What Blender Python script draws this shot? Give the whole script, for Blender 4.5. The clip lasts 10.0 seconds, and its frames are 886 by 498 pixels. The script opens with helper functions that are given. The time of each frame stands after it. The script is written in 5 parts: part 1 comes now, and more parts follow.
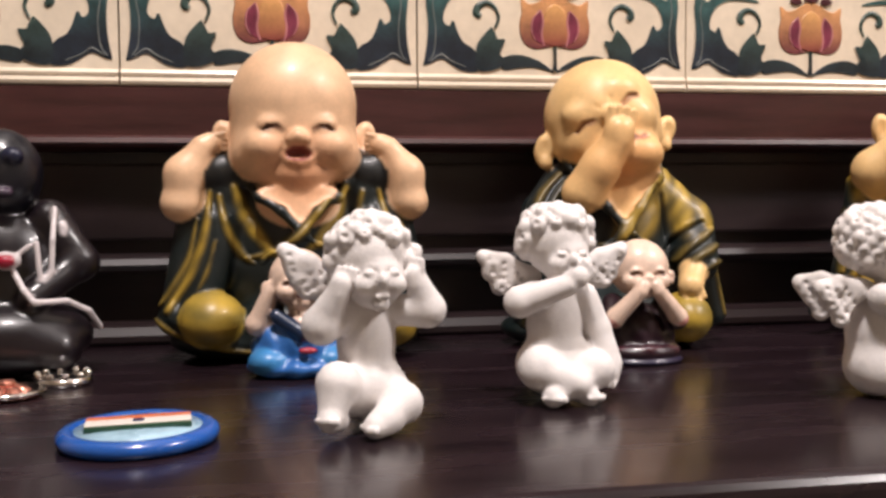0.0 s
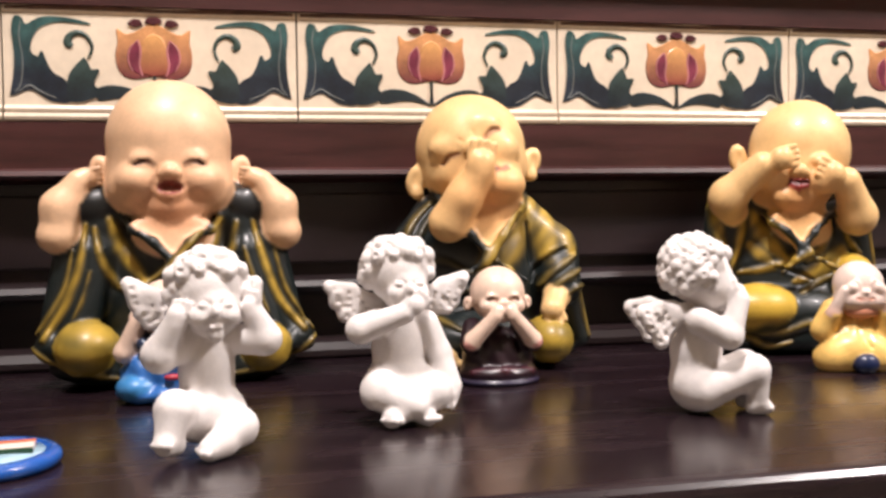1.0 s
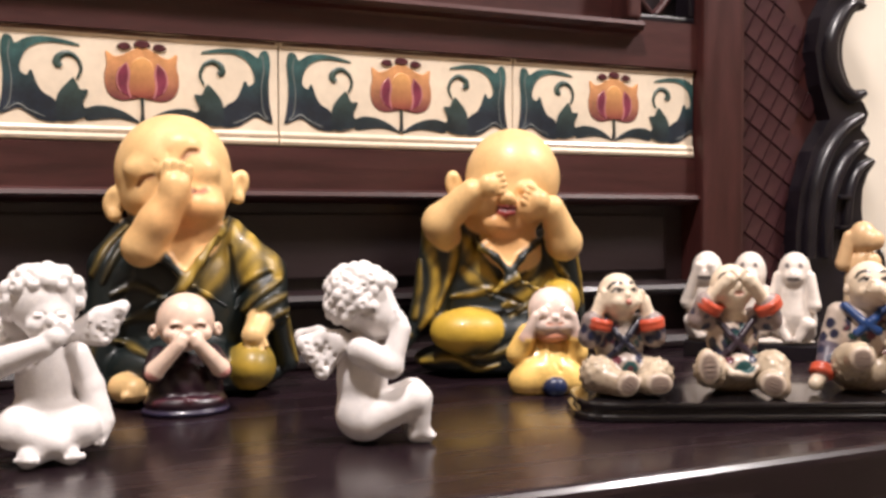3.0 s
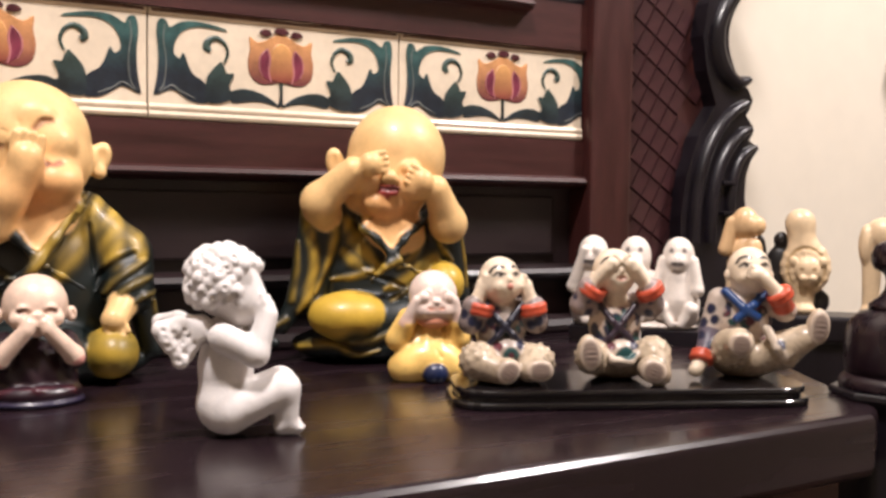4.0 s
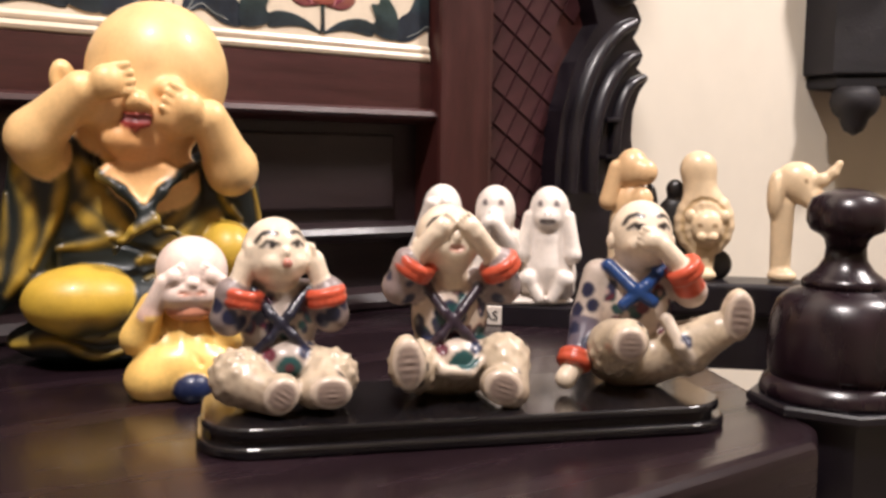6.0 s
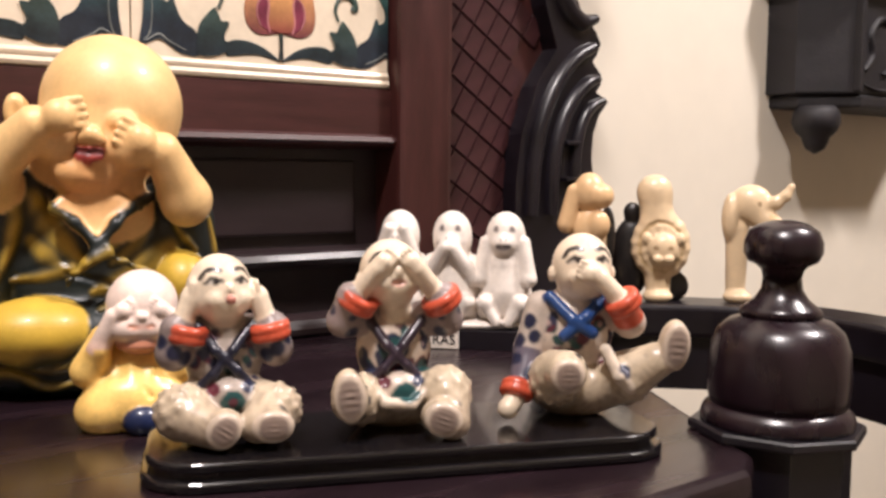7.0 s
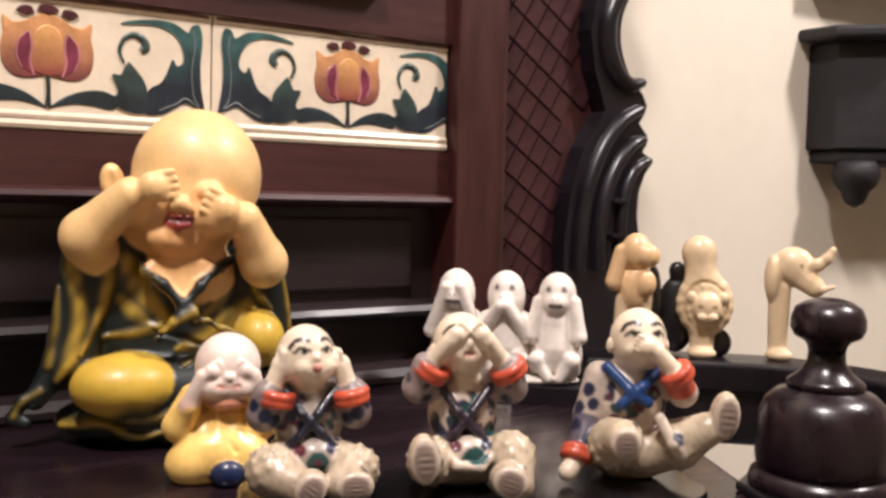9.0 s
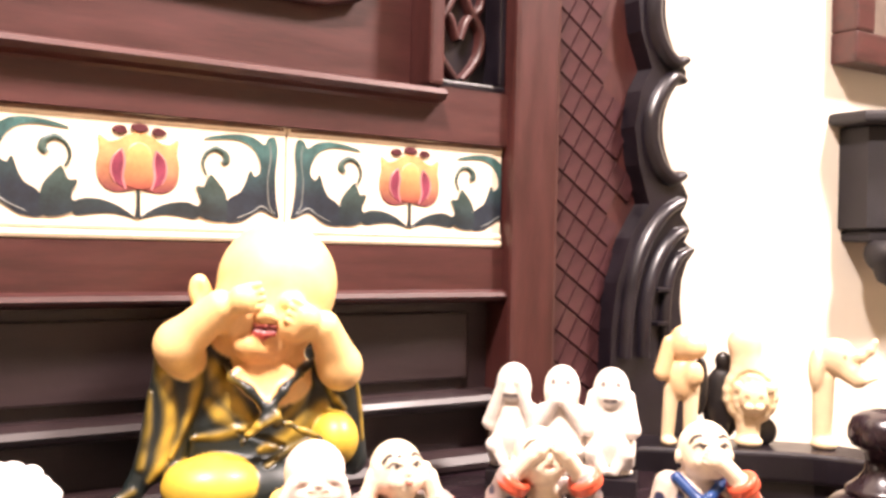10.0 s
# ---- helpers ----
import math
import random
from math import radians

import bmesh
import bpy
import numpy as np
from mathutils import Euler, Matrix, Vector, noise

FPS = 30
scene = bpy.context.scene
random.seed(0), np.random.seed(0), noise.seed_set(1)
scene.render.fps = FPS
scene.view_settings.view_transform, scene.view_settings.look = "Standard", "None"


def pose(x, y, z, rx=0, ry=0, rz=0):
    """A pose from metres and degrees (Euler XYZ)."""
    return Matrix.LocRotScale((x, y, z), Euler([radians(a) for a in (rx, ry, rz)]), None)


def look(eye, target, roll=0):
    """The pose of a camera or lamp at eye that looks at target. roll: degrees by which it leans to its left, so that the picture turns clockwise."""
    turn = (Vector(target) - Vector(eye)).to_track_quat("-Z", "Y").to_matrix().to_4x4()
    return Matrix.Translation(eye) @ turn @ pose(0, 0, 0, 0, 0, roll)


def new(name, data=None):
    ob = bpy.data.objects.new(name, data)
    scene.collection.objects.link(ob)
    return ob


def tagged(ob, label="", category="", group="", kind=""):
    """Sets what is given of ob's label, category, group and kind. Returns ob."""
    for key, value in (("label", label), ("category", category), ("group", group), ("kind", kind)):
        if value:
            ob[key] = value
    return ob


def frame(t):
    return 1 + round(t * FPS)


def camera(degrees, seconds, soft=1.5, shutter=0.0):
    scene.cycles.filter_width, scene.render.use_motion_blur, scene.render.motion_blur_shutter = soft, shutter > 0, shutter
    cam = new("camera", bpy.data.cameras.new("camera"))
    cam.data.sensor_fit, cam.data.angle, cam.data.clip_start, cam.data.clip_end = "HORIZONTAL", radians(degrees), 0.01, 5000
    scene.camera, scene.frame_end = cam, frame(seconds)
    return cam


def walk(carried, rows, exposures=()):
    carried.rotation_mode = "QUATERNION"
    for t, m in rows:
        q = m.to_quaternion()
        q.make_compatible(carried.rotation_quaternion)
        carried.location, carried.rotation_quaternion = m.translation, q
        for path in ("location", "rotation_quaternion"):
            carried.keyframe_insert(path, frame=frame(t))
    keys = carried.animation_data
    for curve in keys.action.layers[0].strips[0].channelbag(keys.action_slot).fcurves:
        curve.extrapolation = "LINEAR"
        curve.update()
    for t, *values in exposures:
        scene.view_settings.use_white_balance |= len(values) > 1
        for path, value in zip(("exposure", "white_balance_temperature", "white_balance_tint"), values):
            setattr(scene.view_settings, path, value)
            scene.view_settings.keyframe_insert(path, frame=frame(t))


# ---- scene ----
cam = camera(49.5, 10.0, soft=3.0)
PATH = [
    (0, (-0.078, -0.511, 0.076), (0.273, 1.455, -0.038), -0.4),
    (0.5, (-0.059, -0.527, 0.08), (0.327, 1.433, -0.018), -0.7),
    (1, (-0.04, -0.541, 0.082), (0.398, 1.409, 0.002), -0.8),
    (1.5, (-0.025, -0.549, 0.085), (0.458, 1.39, 0.005), -0.8),
    (2, (0.001, -0.558, 0.081), (0.534, 1.368, -0.007), -0.5),
    (2.5, (0.015, -0.561, 0.085), (0.659, 1.332, 0.01), -0.3),
    (3, (0.026, -0.556, 0.088), (0.789, 1.292, 0.03), -0.1),
    (4.5, (0.063, -0.523, 0.086), (1.087, 1.19, -0.045), 0.8),
    (5, (0.098, -0.487, 0.081), (1.175, 1.19, -0.09), 0.6),
    (5.5, (0.133, -0.443, 0.086), (1.254, 1.204, -0.087), 0.8),
    (6, (0.149, -0.435, 0.083), (1.296, 1.192, -0.114), 0.8),
    (7.5, (0.156, -0.454, 0.098), (1.343, 1.147, -0.061), 0.7),
    (8, (0.15, -0.457, 0.102), (1.332, 1.15, -0.044), 1.2),
    (8.5, (0.145, -0.458, 0.101), (1.311, 1.161, -0.042), 1.2),
    (9, (0.131, -0.459, 0.108), (1.257, 1.19, -0.008), 1.4),
    (9.5, (0.119, -0.466, 0.12), (1.248, 1.183, 0.052), 1.4),
    (10, (0.098, -0.466, 0.133), (1.195, 1.207, 0.124), 1.3),
]
EXPOSURES = [(0.0, -0.13, 6500, 10), (0.5, -0.34, 6500, 10), (0.8, -0.08, 6500, 10), (1.0, 0.19, 6550, 11), (1.2, 0.59, 6700, 13), (1.5, 0.79, 6800, 15), (1.75, 0.49, 6650, 13),
             (2.0, 0.07, 6500, 10), (2.5, 0.11, 6500, 10), (4.5, 0.09, 6500, 10), (6.0, 0.13, 6500, 10), (8.5, 0.13, 6500, 10), (9.0, 0.01, 6500, 10), (9.4, 0.13, 6500, 10),
             (9.7, 0.72, 6700, 13), (10.0, 1.52, 7100, 18)]
walk(cam, [(t, look(eye, target, roll)) for t, eye, target, roll in PATH], EXPOSURES)

# ---- light ----
world = bpy.data.worlds.new("room_air")
world.use_nodes = True
scene.world = world
world.node_tree.nodes["Background"].inputs[0].default_value = (1.0, 0.86, 0.74, 1)
world.node_tree.nodes["Background"].inputs[1].default_value = 0.15


def lamp(name, eye, target, size, watts, colour):
    data = bpy.data.lights.new(name, "AREA")
    data.shape, data.size, data.energy, data.color = "DISK", size, watts, colour
    ob = new(name, data)
    ob.matrix_world = look(eye, target)
    return ob


lamp("ceiling_lamp", (-0.12, -0.62, 1.36), (0.14, -0.1, 0.03), 0.17, 26, (1.0, 0.91, 0.89))
lamp("wall_lamp", (1.18, -0.72, 1.30), (0.58, 0.0, 0.08), 0.20, 26, (1.0, 0.91, 0.89))


# ---- materials ----
def material(name, colour, rough=0.5, metal=0.0, vary=0.15, scale=60.0, bump=0.0, coat=0.0, stretch=(1, 1, 1), attribute="", sub=0.0):
    """A surface with grain at two scales; attribute: the mesh's own paint instead of one colour."""
    m = bpy.data.materials.new(name)
    m.use_nodes = True
    n, l = m.node_tree.nodes, m.node_tree.links
    b = n["Principled BSDF"]
    b.inputs["Roughness"].default_value, b.inputs["Metallic"].default_value = rough, metal
    b.inputs["Coat Weight"].default_value = coat
    b.inputs["Coat Roughness"].default_value = 0.08
    if sub:
        b.inputs["Subsurface Weight"].default_value = sub
        b.inputs["Subsurface Radius"].default_value = (0.004, 0.002, 0.001)
    tc, mp = n.new("ShaderNodeTexCoord"), n.new("ShaderNodeMapping")
    mp.inputs["Scale"].default_value = stretch
    l.new(tc.outputs["Object"], mp.inputs["Vector"])
    tex = []
    for s, d in ((scale, 6), (scale * 7, 3)):
        t = n.new("ShaderNodeTexNoise")
        t.inputs["Scale"].default_value, t.inputs["Detail"].default_value = s, d
        l.new(mp.outputs["Vector"], t.inputs["Vector"])
        tex.append(t)
    mix = n.new("ShaderNodeMath")
    mix.operation = "MULTIPLY_ADD"
    l.new(tex[1].outputs["Fac"], mix.inputs[0])
    mix.inputs[1].default_value = 0.4
    l.new(tex[0].outputs["Fac"], mix.inputs[2])
    rng = n.new("ShaderNodeMapRange")
    rng.inputs["From Min"].default_value, rng.inputs["From Max"].default_value = 0.45, 0.95
    rng.inputs["To Min"].default_value, rng.inputs["To Max"].default_value = 1 - vary, 1 + vary
    l.new(mix.outputs[0], rng.inputs["Value"])
    mul = n.new("ShaderNodeVectorMath")
    mul.operation = "SCALE"
    if attribute:
        a = n.new("ShaderNodeAttribute")
        a.attribute_name = attribute
        l.new(a.outputs["Color"], mul.inputs[0])
    else:
        mul.inputs[0].default_value = colour
    l.new(rng.outputs["Result"], mul.inputs["Scale"])
    l.new(mul.outputs[0], b.inputs["Base Color"])
    r2 = n.new("ShaderNodeMapRange")
    r2.inputs["To Min"].default_value, r2.inputs["To Max"].default_value = max(rough - 0.1, 0.02), min(rough + 0.12, 1)
    l.new(tex[0].outputs["Fac"], r2.inputs["Value"])
    l.new(r2.outputs["Result"], b.inputs["Roughness"])
    if bump:
        bp = n.new("ShaderNodeBump")
        bp.inputs["Strength"].default_value, bp.inputs["Distance"].default_value = bump, 0.001
        l.new(mix.outputs[0], bp.inputs["Height"])
        l.new(bp.outputs["Normal"], b.inputs["Normal"])
    return m


WOOD = material("mahogany", (0.044, 0.0104, 0.0092), 0.44, vary=0.4, scale=14, bump=0.12, stretch=(1, 8, 8), coat=0.06)
WOOD_DARK = material("dark_panel_wood", (0.015, 0.007, 0.008), 0.46, vary=0.4, scale=12, bump=0.1, stretch=(1, 8, 8), coat=0.04)
WOOD_UP = material("mahogany_upright", (0.042, 0.0102, 0.0090), 0.42, vary=0.4, scale=14, bump=0.12, stretch=(8, 8, 1), coat=0.06)
TOP = material("lacquered_top", (0.013, 0.0065, 0.009), 0.25, vary=0.35, scale=9, bump=0.04, stretch=(1, 7, 7), coat=0.12)
EBONY = material("ebonised_wood", (0.007, 0.005, 0.008), 0.32, vary=0.4, scale=40, bump=0.05, coat=0.05)
TURNED = material("turned_wood", (0.012, 0.005, 0.008), 0.27, vary=0.35, scale=25, bump=0.04, stretch=(4, 4, 1), coat=0.05)
PLASTER = material("white_plaster", (0.72, 0.655, 0.55), 0.8, vary=0.05, scale=6, bump=0.15)
CREAM = material("cream_glaze", (0.74, 0.63, 0.49), 0.32, vary=0.14, scale=30, bump=0.10, coat=0.25)
RESIN = material("painted_resin", (1, 1, 1), 0.42, vary=0.12, scale=90, bump=0.06, attribute="paint", coat=0.06)
CHINA = material("glazed_china", (1, 1, 1), 0.34, vary=0.16, scale=140, bump=0.08, attribute="paint", coat=0.15)
CHALK = material("chalk_white_plaster", (1, 1, 1), 0.75, vary=0.08, scale=160, bump=0.28, attribute="paint")
IVORY = material("polished_bone", (1, 1, 1), 0.35, vary=0.08, scale=120, bump=0.05, attribute="paint", coat=0.2)


# ---- builders ----
def mesh_of(name, bm, *mats, smooth=False):
    me = bpy.data.meshes.new(name)
    bm.to_mesh(me)
    bm.free()
    for m in mats:
        me.materials.append(m)
    if smooth:
        me.shade_smooth()
    return me


def part(name, bm, mat, parent=None, label="", smooth=False):
    ob = new(name, mesh_of(name, bm, mat, smooth=smooth))
    ob.parent = parent
    return tagged(ob, label) if label else ob


def thing(name, label, category, m=None, group="", kind=""):
    ob = new(name)
    ob.matrix_world = m or Matrix()
    return tagged(ob, label, category, group, kind)


def box(x0, x1, y0, y1, z0, z1, bevel=0.0):
    bm = bmesh.new()
    bmesh.ops.create_cube(bm, size=1, matrix=Matrix.LocRotScale(((x0 + x1) / 2, (y0 + y1) / 2, (z0 + z1) / 2), None, (x1 - x0, y1 - y0, z1 - z0)))
    if bevel:
        bmesh.ops.bevel(bm, geom=bm.edges[:], offset=bevel, segments=2, profile=0.6, affect="EDGES")
    return bm


def prism(points, y0, y1, plane="xz", bevel=0.0):
    """An outline in one plane, drawn out along the third axis."""
    bm = bmesh.new()
    put = (lambda a, b, c: (a, c, b)) if plane == "xz" else (lambda a, b, c: (a, b, c))
    lo = [bm.verts.new(put(a, b, y0)) for a, b in points]
    hi = [bm.verts.new(put(a, b, y1)) for a, b in points]
    n = len(points)
    caps = [bm.faces.new(lo), bm.faces.new(hi[::-1])]
    for i in range(n):
        bm.faces.new((lo[i], hi[i], hi[(i + 1) % n], lo[(i + 1) % n]))
    bmesh.ops.recalc_face_normals(bm, faces=bm.faces[:])
    if bevel:
        edges = [e for f in caps for e in f.edges]
        bmesh.ops.bevel(bm, geom=list(set(edges)), offset=bevel, segments=3, profile=0.5, affect="EDGES")
    return bm


def swept(profile, x0, x1):
    """A moulding: a profile of (y, z) drawn along x."""
    bm = bmesh.new()
    a = [bm.verts.new((x0, y, z)) for y, z in profile]
    b = [bm.verts.new((x1, y, z)) for y, z in profile]
    n = len(profile)
    bm.faces.new(a)
    bm.faces.new(b[::-1])
    for i in range(n):
        bm.faces.new((a[i], b[i], b[(i + 1) % n], a[(i + 1) % n]))
    bmesh.ops.recalc_face_normals(bm, faces=bm.faces[:])
    return bm


def lathe(profile, steps=64):
    """(radius, z) turned about z."""
    bm = bmesh.new()
    rings = []
    for r, z in profile:
        rings.append([bm.verts.new((max(r, 1e-5) * math.cos(2 * math.pi * i / steps), max(r, 1e-5) * math.sin(2 * math.pi * i / steps), z)) for i in range(steps)])
    for p, q in zip(rings, rings[1:]):
        for i in range(steps):
            bm.faces.new((p[i], p[(i + 1) % steps], q[(i + 1) % steps], q[i]))
    bm.faces.new(rings[0][::-1])
    bm.faces.new(rings[-1])
    bmesh.ops.recalc_face_normals(bm, faces=bm.faces[:])
    return bm


class Clay:
    """Soft modelling on a grid, in millimetres: balls and limbs that melt into one another, each with its own paint."""

    def __init__(self, lo, hi, step):
        self.lo, self.step = np.array(lo, float), step
        self.n = np.ceil((np.array(hi) - self.lo) / step).astype(int) + 1
        self.f = np.full(self.n, 20.0, np.float32)
        self.c = np.zeros((*self.n, 3), np.float32)

    def region(self, lo, hi):
        i0 = np.clip(np.floor((np.array(lo) - self.lo) / self.step).astype(int), 0, self.n - 1)
        i1 = np.clip(np.ceil((np.array(hi) - self.lo) / self.step).astype(int) + 1, 1, self.n)
        s = tuple(slice(a, b) for a, b in zip(i0, i1))
        g = np.meshgrid(*[self.lo[k] + self.step * np.arange(i0[k], i1[k]) for k in range(3)], indexing="ij")
        return s, g

    def melt(self, s, d, colour, soft, mode):
        f, c = self.f[s], self.c[s]
        if mode == "paint":
            c[d < 0] = colour
            return
        if mode == "cut":
            h = np.clip(0.5 - 0.5 * (d + f) / soft, 0, 1)
            self.f[s] = f * (1 - h) - d * h + soft * h * (1 - h)
            if colour is not None:
                c[d < self.step * 0.8] = colour
            return
        near = d < f
        if colour is not None:
            c[near] = colour
        h = np.clip(0.5 + 0.5 * (f - d) / soft, 0, 1)
        self.f[s] = f * (1 - h) + d * h - soft * h * (1 - h)

    def ball(self, at, r, colour, soft=3.0, turn=(0, 0, 0), mode="add", ripple=None):
        r = np.array((r, r, r) if np.isscalar(r) else r, float)
        far = r.max() + 3 * soft + 2 * self.step
        s, g = self.region(np.array(at) - far, np.array(at) + far)
        p = [g[k] - at[k] for k in range(3)]
        if any(turn):
            m = np.array(Euler([radians(a) for a in turn]).to_matrix().transposed())
            p = [m[k, 0] * p[0] + m[k, 1] * p[1] + m[k, 2] * p[2] for k in range(3)]
        k0 = np.sqrt(sum((p[k] / r[k]) ** 2 for k in range(3)))
        k1 = np.sqrt(sum((p[k] / r[k] ** 2) ** 2 for k in range(3))) + 1e-9
        d = k0 * (k0 - 1) / k1
        if ripple:
            d = d + ripple(p[0], p[1], p[2])
        self.melt(s, d, colour, soft, mode)

    def limb(self, a, b, ra, rb, colour, soft=3.0, mode="add"):
        a, b = np.array(a, float), np.array(b, float)
        far = max(ra, rb) + 3 * soft + 2 * self.step
        s, g = self.region(np.minimum(a, b) - far, np.maximum(a, b) + far)
        ab = b - a
        t = np.clip(sum((g[k] - a[k]) * ab[k] for k in range(3)) / (ab @ ab + 1e-12), 0, 1)
        d = np.sqrt(sum((g[k] - a[k] - t * ab[k]) ** 2 for k in range(3))) - (ra + (rb - ra) * t)
        self.melt(s, d, colour, soft, mode)

    def line(self, points, r, colour, soft=2.0, mode="add", taper=1.0):
        n = len(points) - 1
        for i in range(n):
            ra, rb = r * (1 + (taper - 1) * i / n), r * (1 + (taper - 1) * (i + 1) / n)
            self.limb(points[i], points[i + 1], ra, rb, colour, soft, mode)

    def wash(self, old, other, weight):
        """A second paint rubbed over the first, as strong as weight(x, y, z) says."""
        s, g = self.region(self.lo, self.lo + self.step * self.n)
        c = self.c[s]
        mask = np.abs(c - np.array(old, np.float32)).sum(-1) < 1e-4
        w = np.clip(weight(g[0], g[1], g[2]), 0, 1)[mask][:, None]
        c[mask] = c[mask] * (1 - w) + np.array(other, np.float32) * w

    def drape(self, cloth, paint, strokes, front=8.0, slim=1.0):
        """Folds drawn as (points (x, z), half widths, gold, height): raised on the cloth's front, with paint rubbed on the crests."""
        x = (self.lo[0] + self.step * np.arange(self.n[0]))[:, None]
        z = (self.lo[2] + self.step * np.arange(self.n[2]))[None, :]
        gold, rise = np.zeros((self.n[0], self.n[2])), np.zeros((self.n[0], self.n[2]))
        wear = np.clip(0.80 + 0.30 * np.sin(0.21 * z + 0.15 * x + 1.0) * np.sin(0.17 * x - 0.09 * z) + 0.22 * np.sin(0.61 * z - 0.47 * x + np.sin(0.3 * x)), 0.2, 1)
        for points, widths, strong, high in strokes:
            p = smooth_path(points, 4)
            w = slim * np.interp(np.linspace(0, 1, len(p)), np.linspace(0, 1, len(widths)), widths)
            best = np.full(gold.shape, 9.0)
            for i in range(len(p) - 1):
                (ax, az), (bx, bz) = p[i], p[i + 1]
                t = np.clip(((x - ax) * (bx - ax) + (z - az) * (bz - az)) / max((bx - ax) ** 2 + (bz - az) ** 2, 1e-6), 0, 1)
                d = np.hypot(x - ax - t * (bx - ax), z - az - t * (bz - az)) / (w[i] + (w[i + 1] - w[i]) * t)
                best = np.minimum(best, d)
            rise += high * (np.exp(-1.2 * best ** 2) - 0.35 * np.exp(-((best - 1.9) / 0.6) ** 2))
            gold = np.maximum(gold, strong * np.exp(-best ** 3)) if strong >= 0 else gold * (1 + strong * np.exp(-best ** 3))
        y = self.lo[1] + self.step * np.arange(self.n[1])
        ahead = (np.clip((front - y) / 6, 0, 1))[None, :, None]
        mask = (np.abs(self.c - np.array(cloth, np.float32)).sum(-1) < 1e-4) * ahead
        self.f -= (mask * rise[:, None, :]).astype(np.float32)
        w = (mask * np.clip(gold * wear, 0, 1)[:, None, :])[..., None].astype(np.float32)
        self.c = self.c * (1 - w) + np.array(paint, np.float32) * w

    def flat(self, z):
        """Cuts the foot level."""
        s, g = self.region(self.lo, self.lo + self.step * self.n)
        self.f = np.maximum(self.f, z - g[2]).astype(np.float32)

    def carve(self, name):
        f = self.f
        f[0], f[-1], f[:, 0], f[:, -1], f[:, :, 0], f[:, :, -1] = (5.0,) * 6
        inside = f < 0
        nx, ny, nz = f.shape
        count = np.zeros((nx - 1, ny - 1, nz - 1), np.int8)
        corners = [(i, j, k) for i in (0, 1) for j in (0, 1) for k in (0, 1)]
        view = lambda a, o: a[o[0]:nx - 1 + o[0], o[1]:ny - 1 + o[1], o[2]:nz - 1 + o[2]]
        for o in corners:
            count += view(inside, o)
        cells = np.argwhere((count > 0) & (count < 8))
        ident = np.full(count.shape, -1, np.int32)
        ident[tuple(cells.T)] = np.arange(len(cells))
        acc, num, col = np.zeros((len(cells), 3)), np.zeros(len(cells)), np.zeros((len(cells), 3))
        val = {o: f[tuple((cells + o).T)] for o in corners}
        wsum = np.zeros(len(cells))
        for o in corners:
            w = np.exp(-np.abs(val[o]) / (0.5 * self.step))
            col += self.c[tuple((cells + o).T)] * w[:, None]
            wsum += w
        for o in corners:
            for ax in range(3):
                if o[ax] == 0:
                    q = tuple(1 if i == ax else v for i, v in enumerate(o))
                    a, b = val[o], val[q]
                    cross = (a < 0) != (b < 0)
                    t = np.where(cross, a / np.where(cross, a - b, 1), 0)
                    pt = np.tile(np.array(o, float), (len(cells), 1))
                    pt[:, ax] += t
                    acc += pt * cross[:, None]
                    num += cross
        verts = 0.001 * (self.lo + self.step * (cells + acc / num[:, None]))
        quads = []
        for ax in range(3):
            sl0 = tuple(slice(0, -1) if i == ax else slice(1, -1) for i in range(3))
            sl1 = tuple(slice(1, None) if i == ax else slice(1, -1) for i in range(3))
            a, b = inside[sl0], inside[sl1]
            u, v = (ax + 1) % 3, (ax + 2) % 3
            e = np.argwhere(a != b)
            flip = b[tuple(e.T)]
            base = e + [0 if i == ax else 1 for i in range(3)]
            eu, ev = np.eye(3, dtype=int)[u], np.eye(3, dtype=int)[v]
            q = np.stack([ident[tuple((base - eu - ev).T)], ident[tuple((base - ev).T)], ident[tuple(base.T)], ident[tuple((base - eu).T)]], 1)
            q[flip] = q[flip][:, ::-1]
            quads.append(q)
        quads = np.concatenate(quads)
        me = bpy.data.meshes.new(name)
        me.from_pydata(verts.tolist(), [], quads.tolist())
        at = me.attributes.new("paint", "FLOAT_COLOR", "POINT")
        at.data.foreach_set("color", np.concatenate([col / wsum[:, None], np.ones((len(cells), 1))], 1).astype(np.float32).ravel())
        me.shade_smooth()
        return me


def figure(name, clay, mat, m, label, category="figurine", group=""):
    ob = new(name, clay.carve(name))
    ob.data.materials.append(mat)
    ob.matrix_world = m
    return tagged(ob, label, category, group)


def smooth_path(points, n=6):
    """A rounded line through the points."""
    p = [np.array(q, float) for q in points]
    p = [2 * p[0] - p[1], *p, 2 * p[-1] - p[-2]]
    out = []
    for i in range(1, len(p) - 2):
        for k in range(n):
            t = k / n
            out.append(0.5 * (2 * p[i] + (p[i + 1] - p[i - 1]) * t + (2 * p[i - 1] - 5 * p[i] + 4 * p[i + 1] - p[i + 2]) * t * t + (3 * p[i] - p[i - 1] - 3 * p[i + 1] + p[i + 2]) * t ** 3))
    return out + [p[-2]]


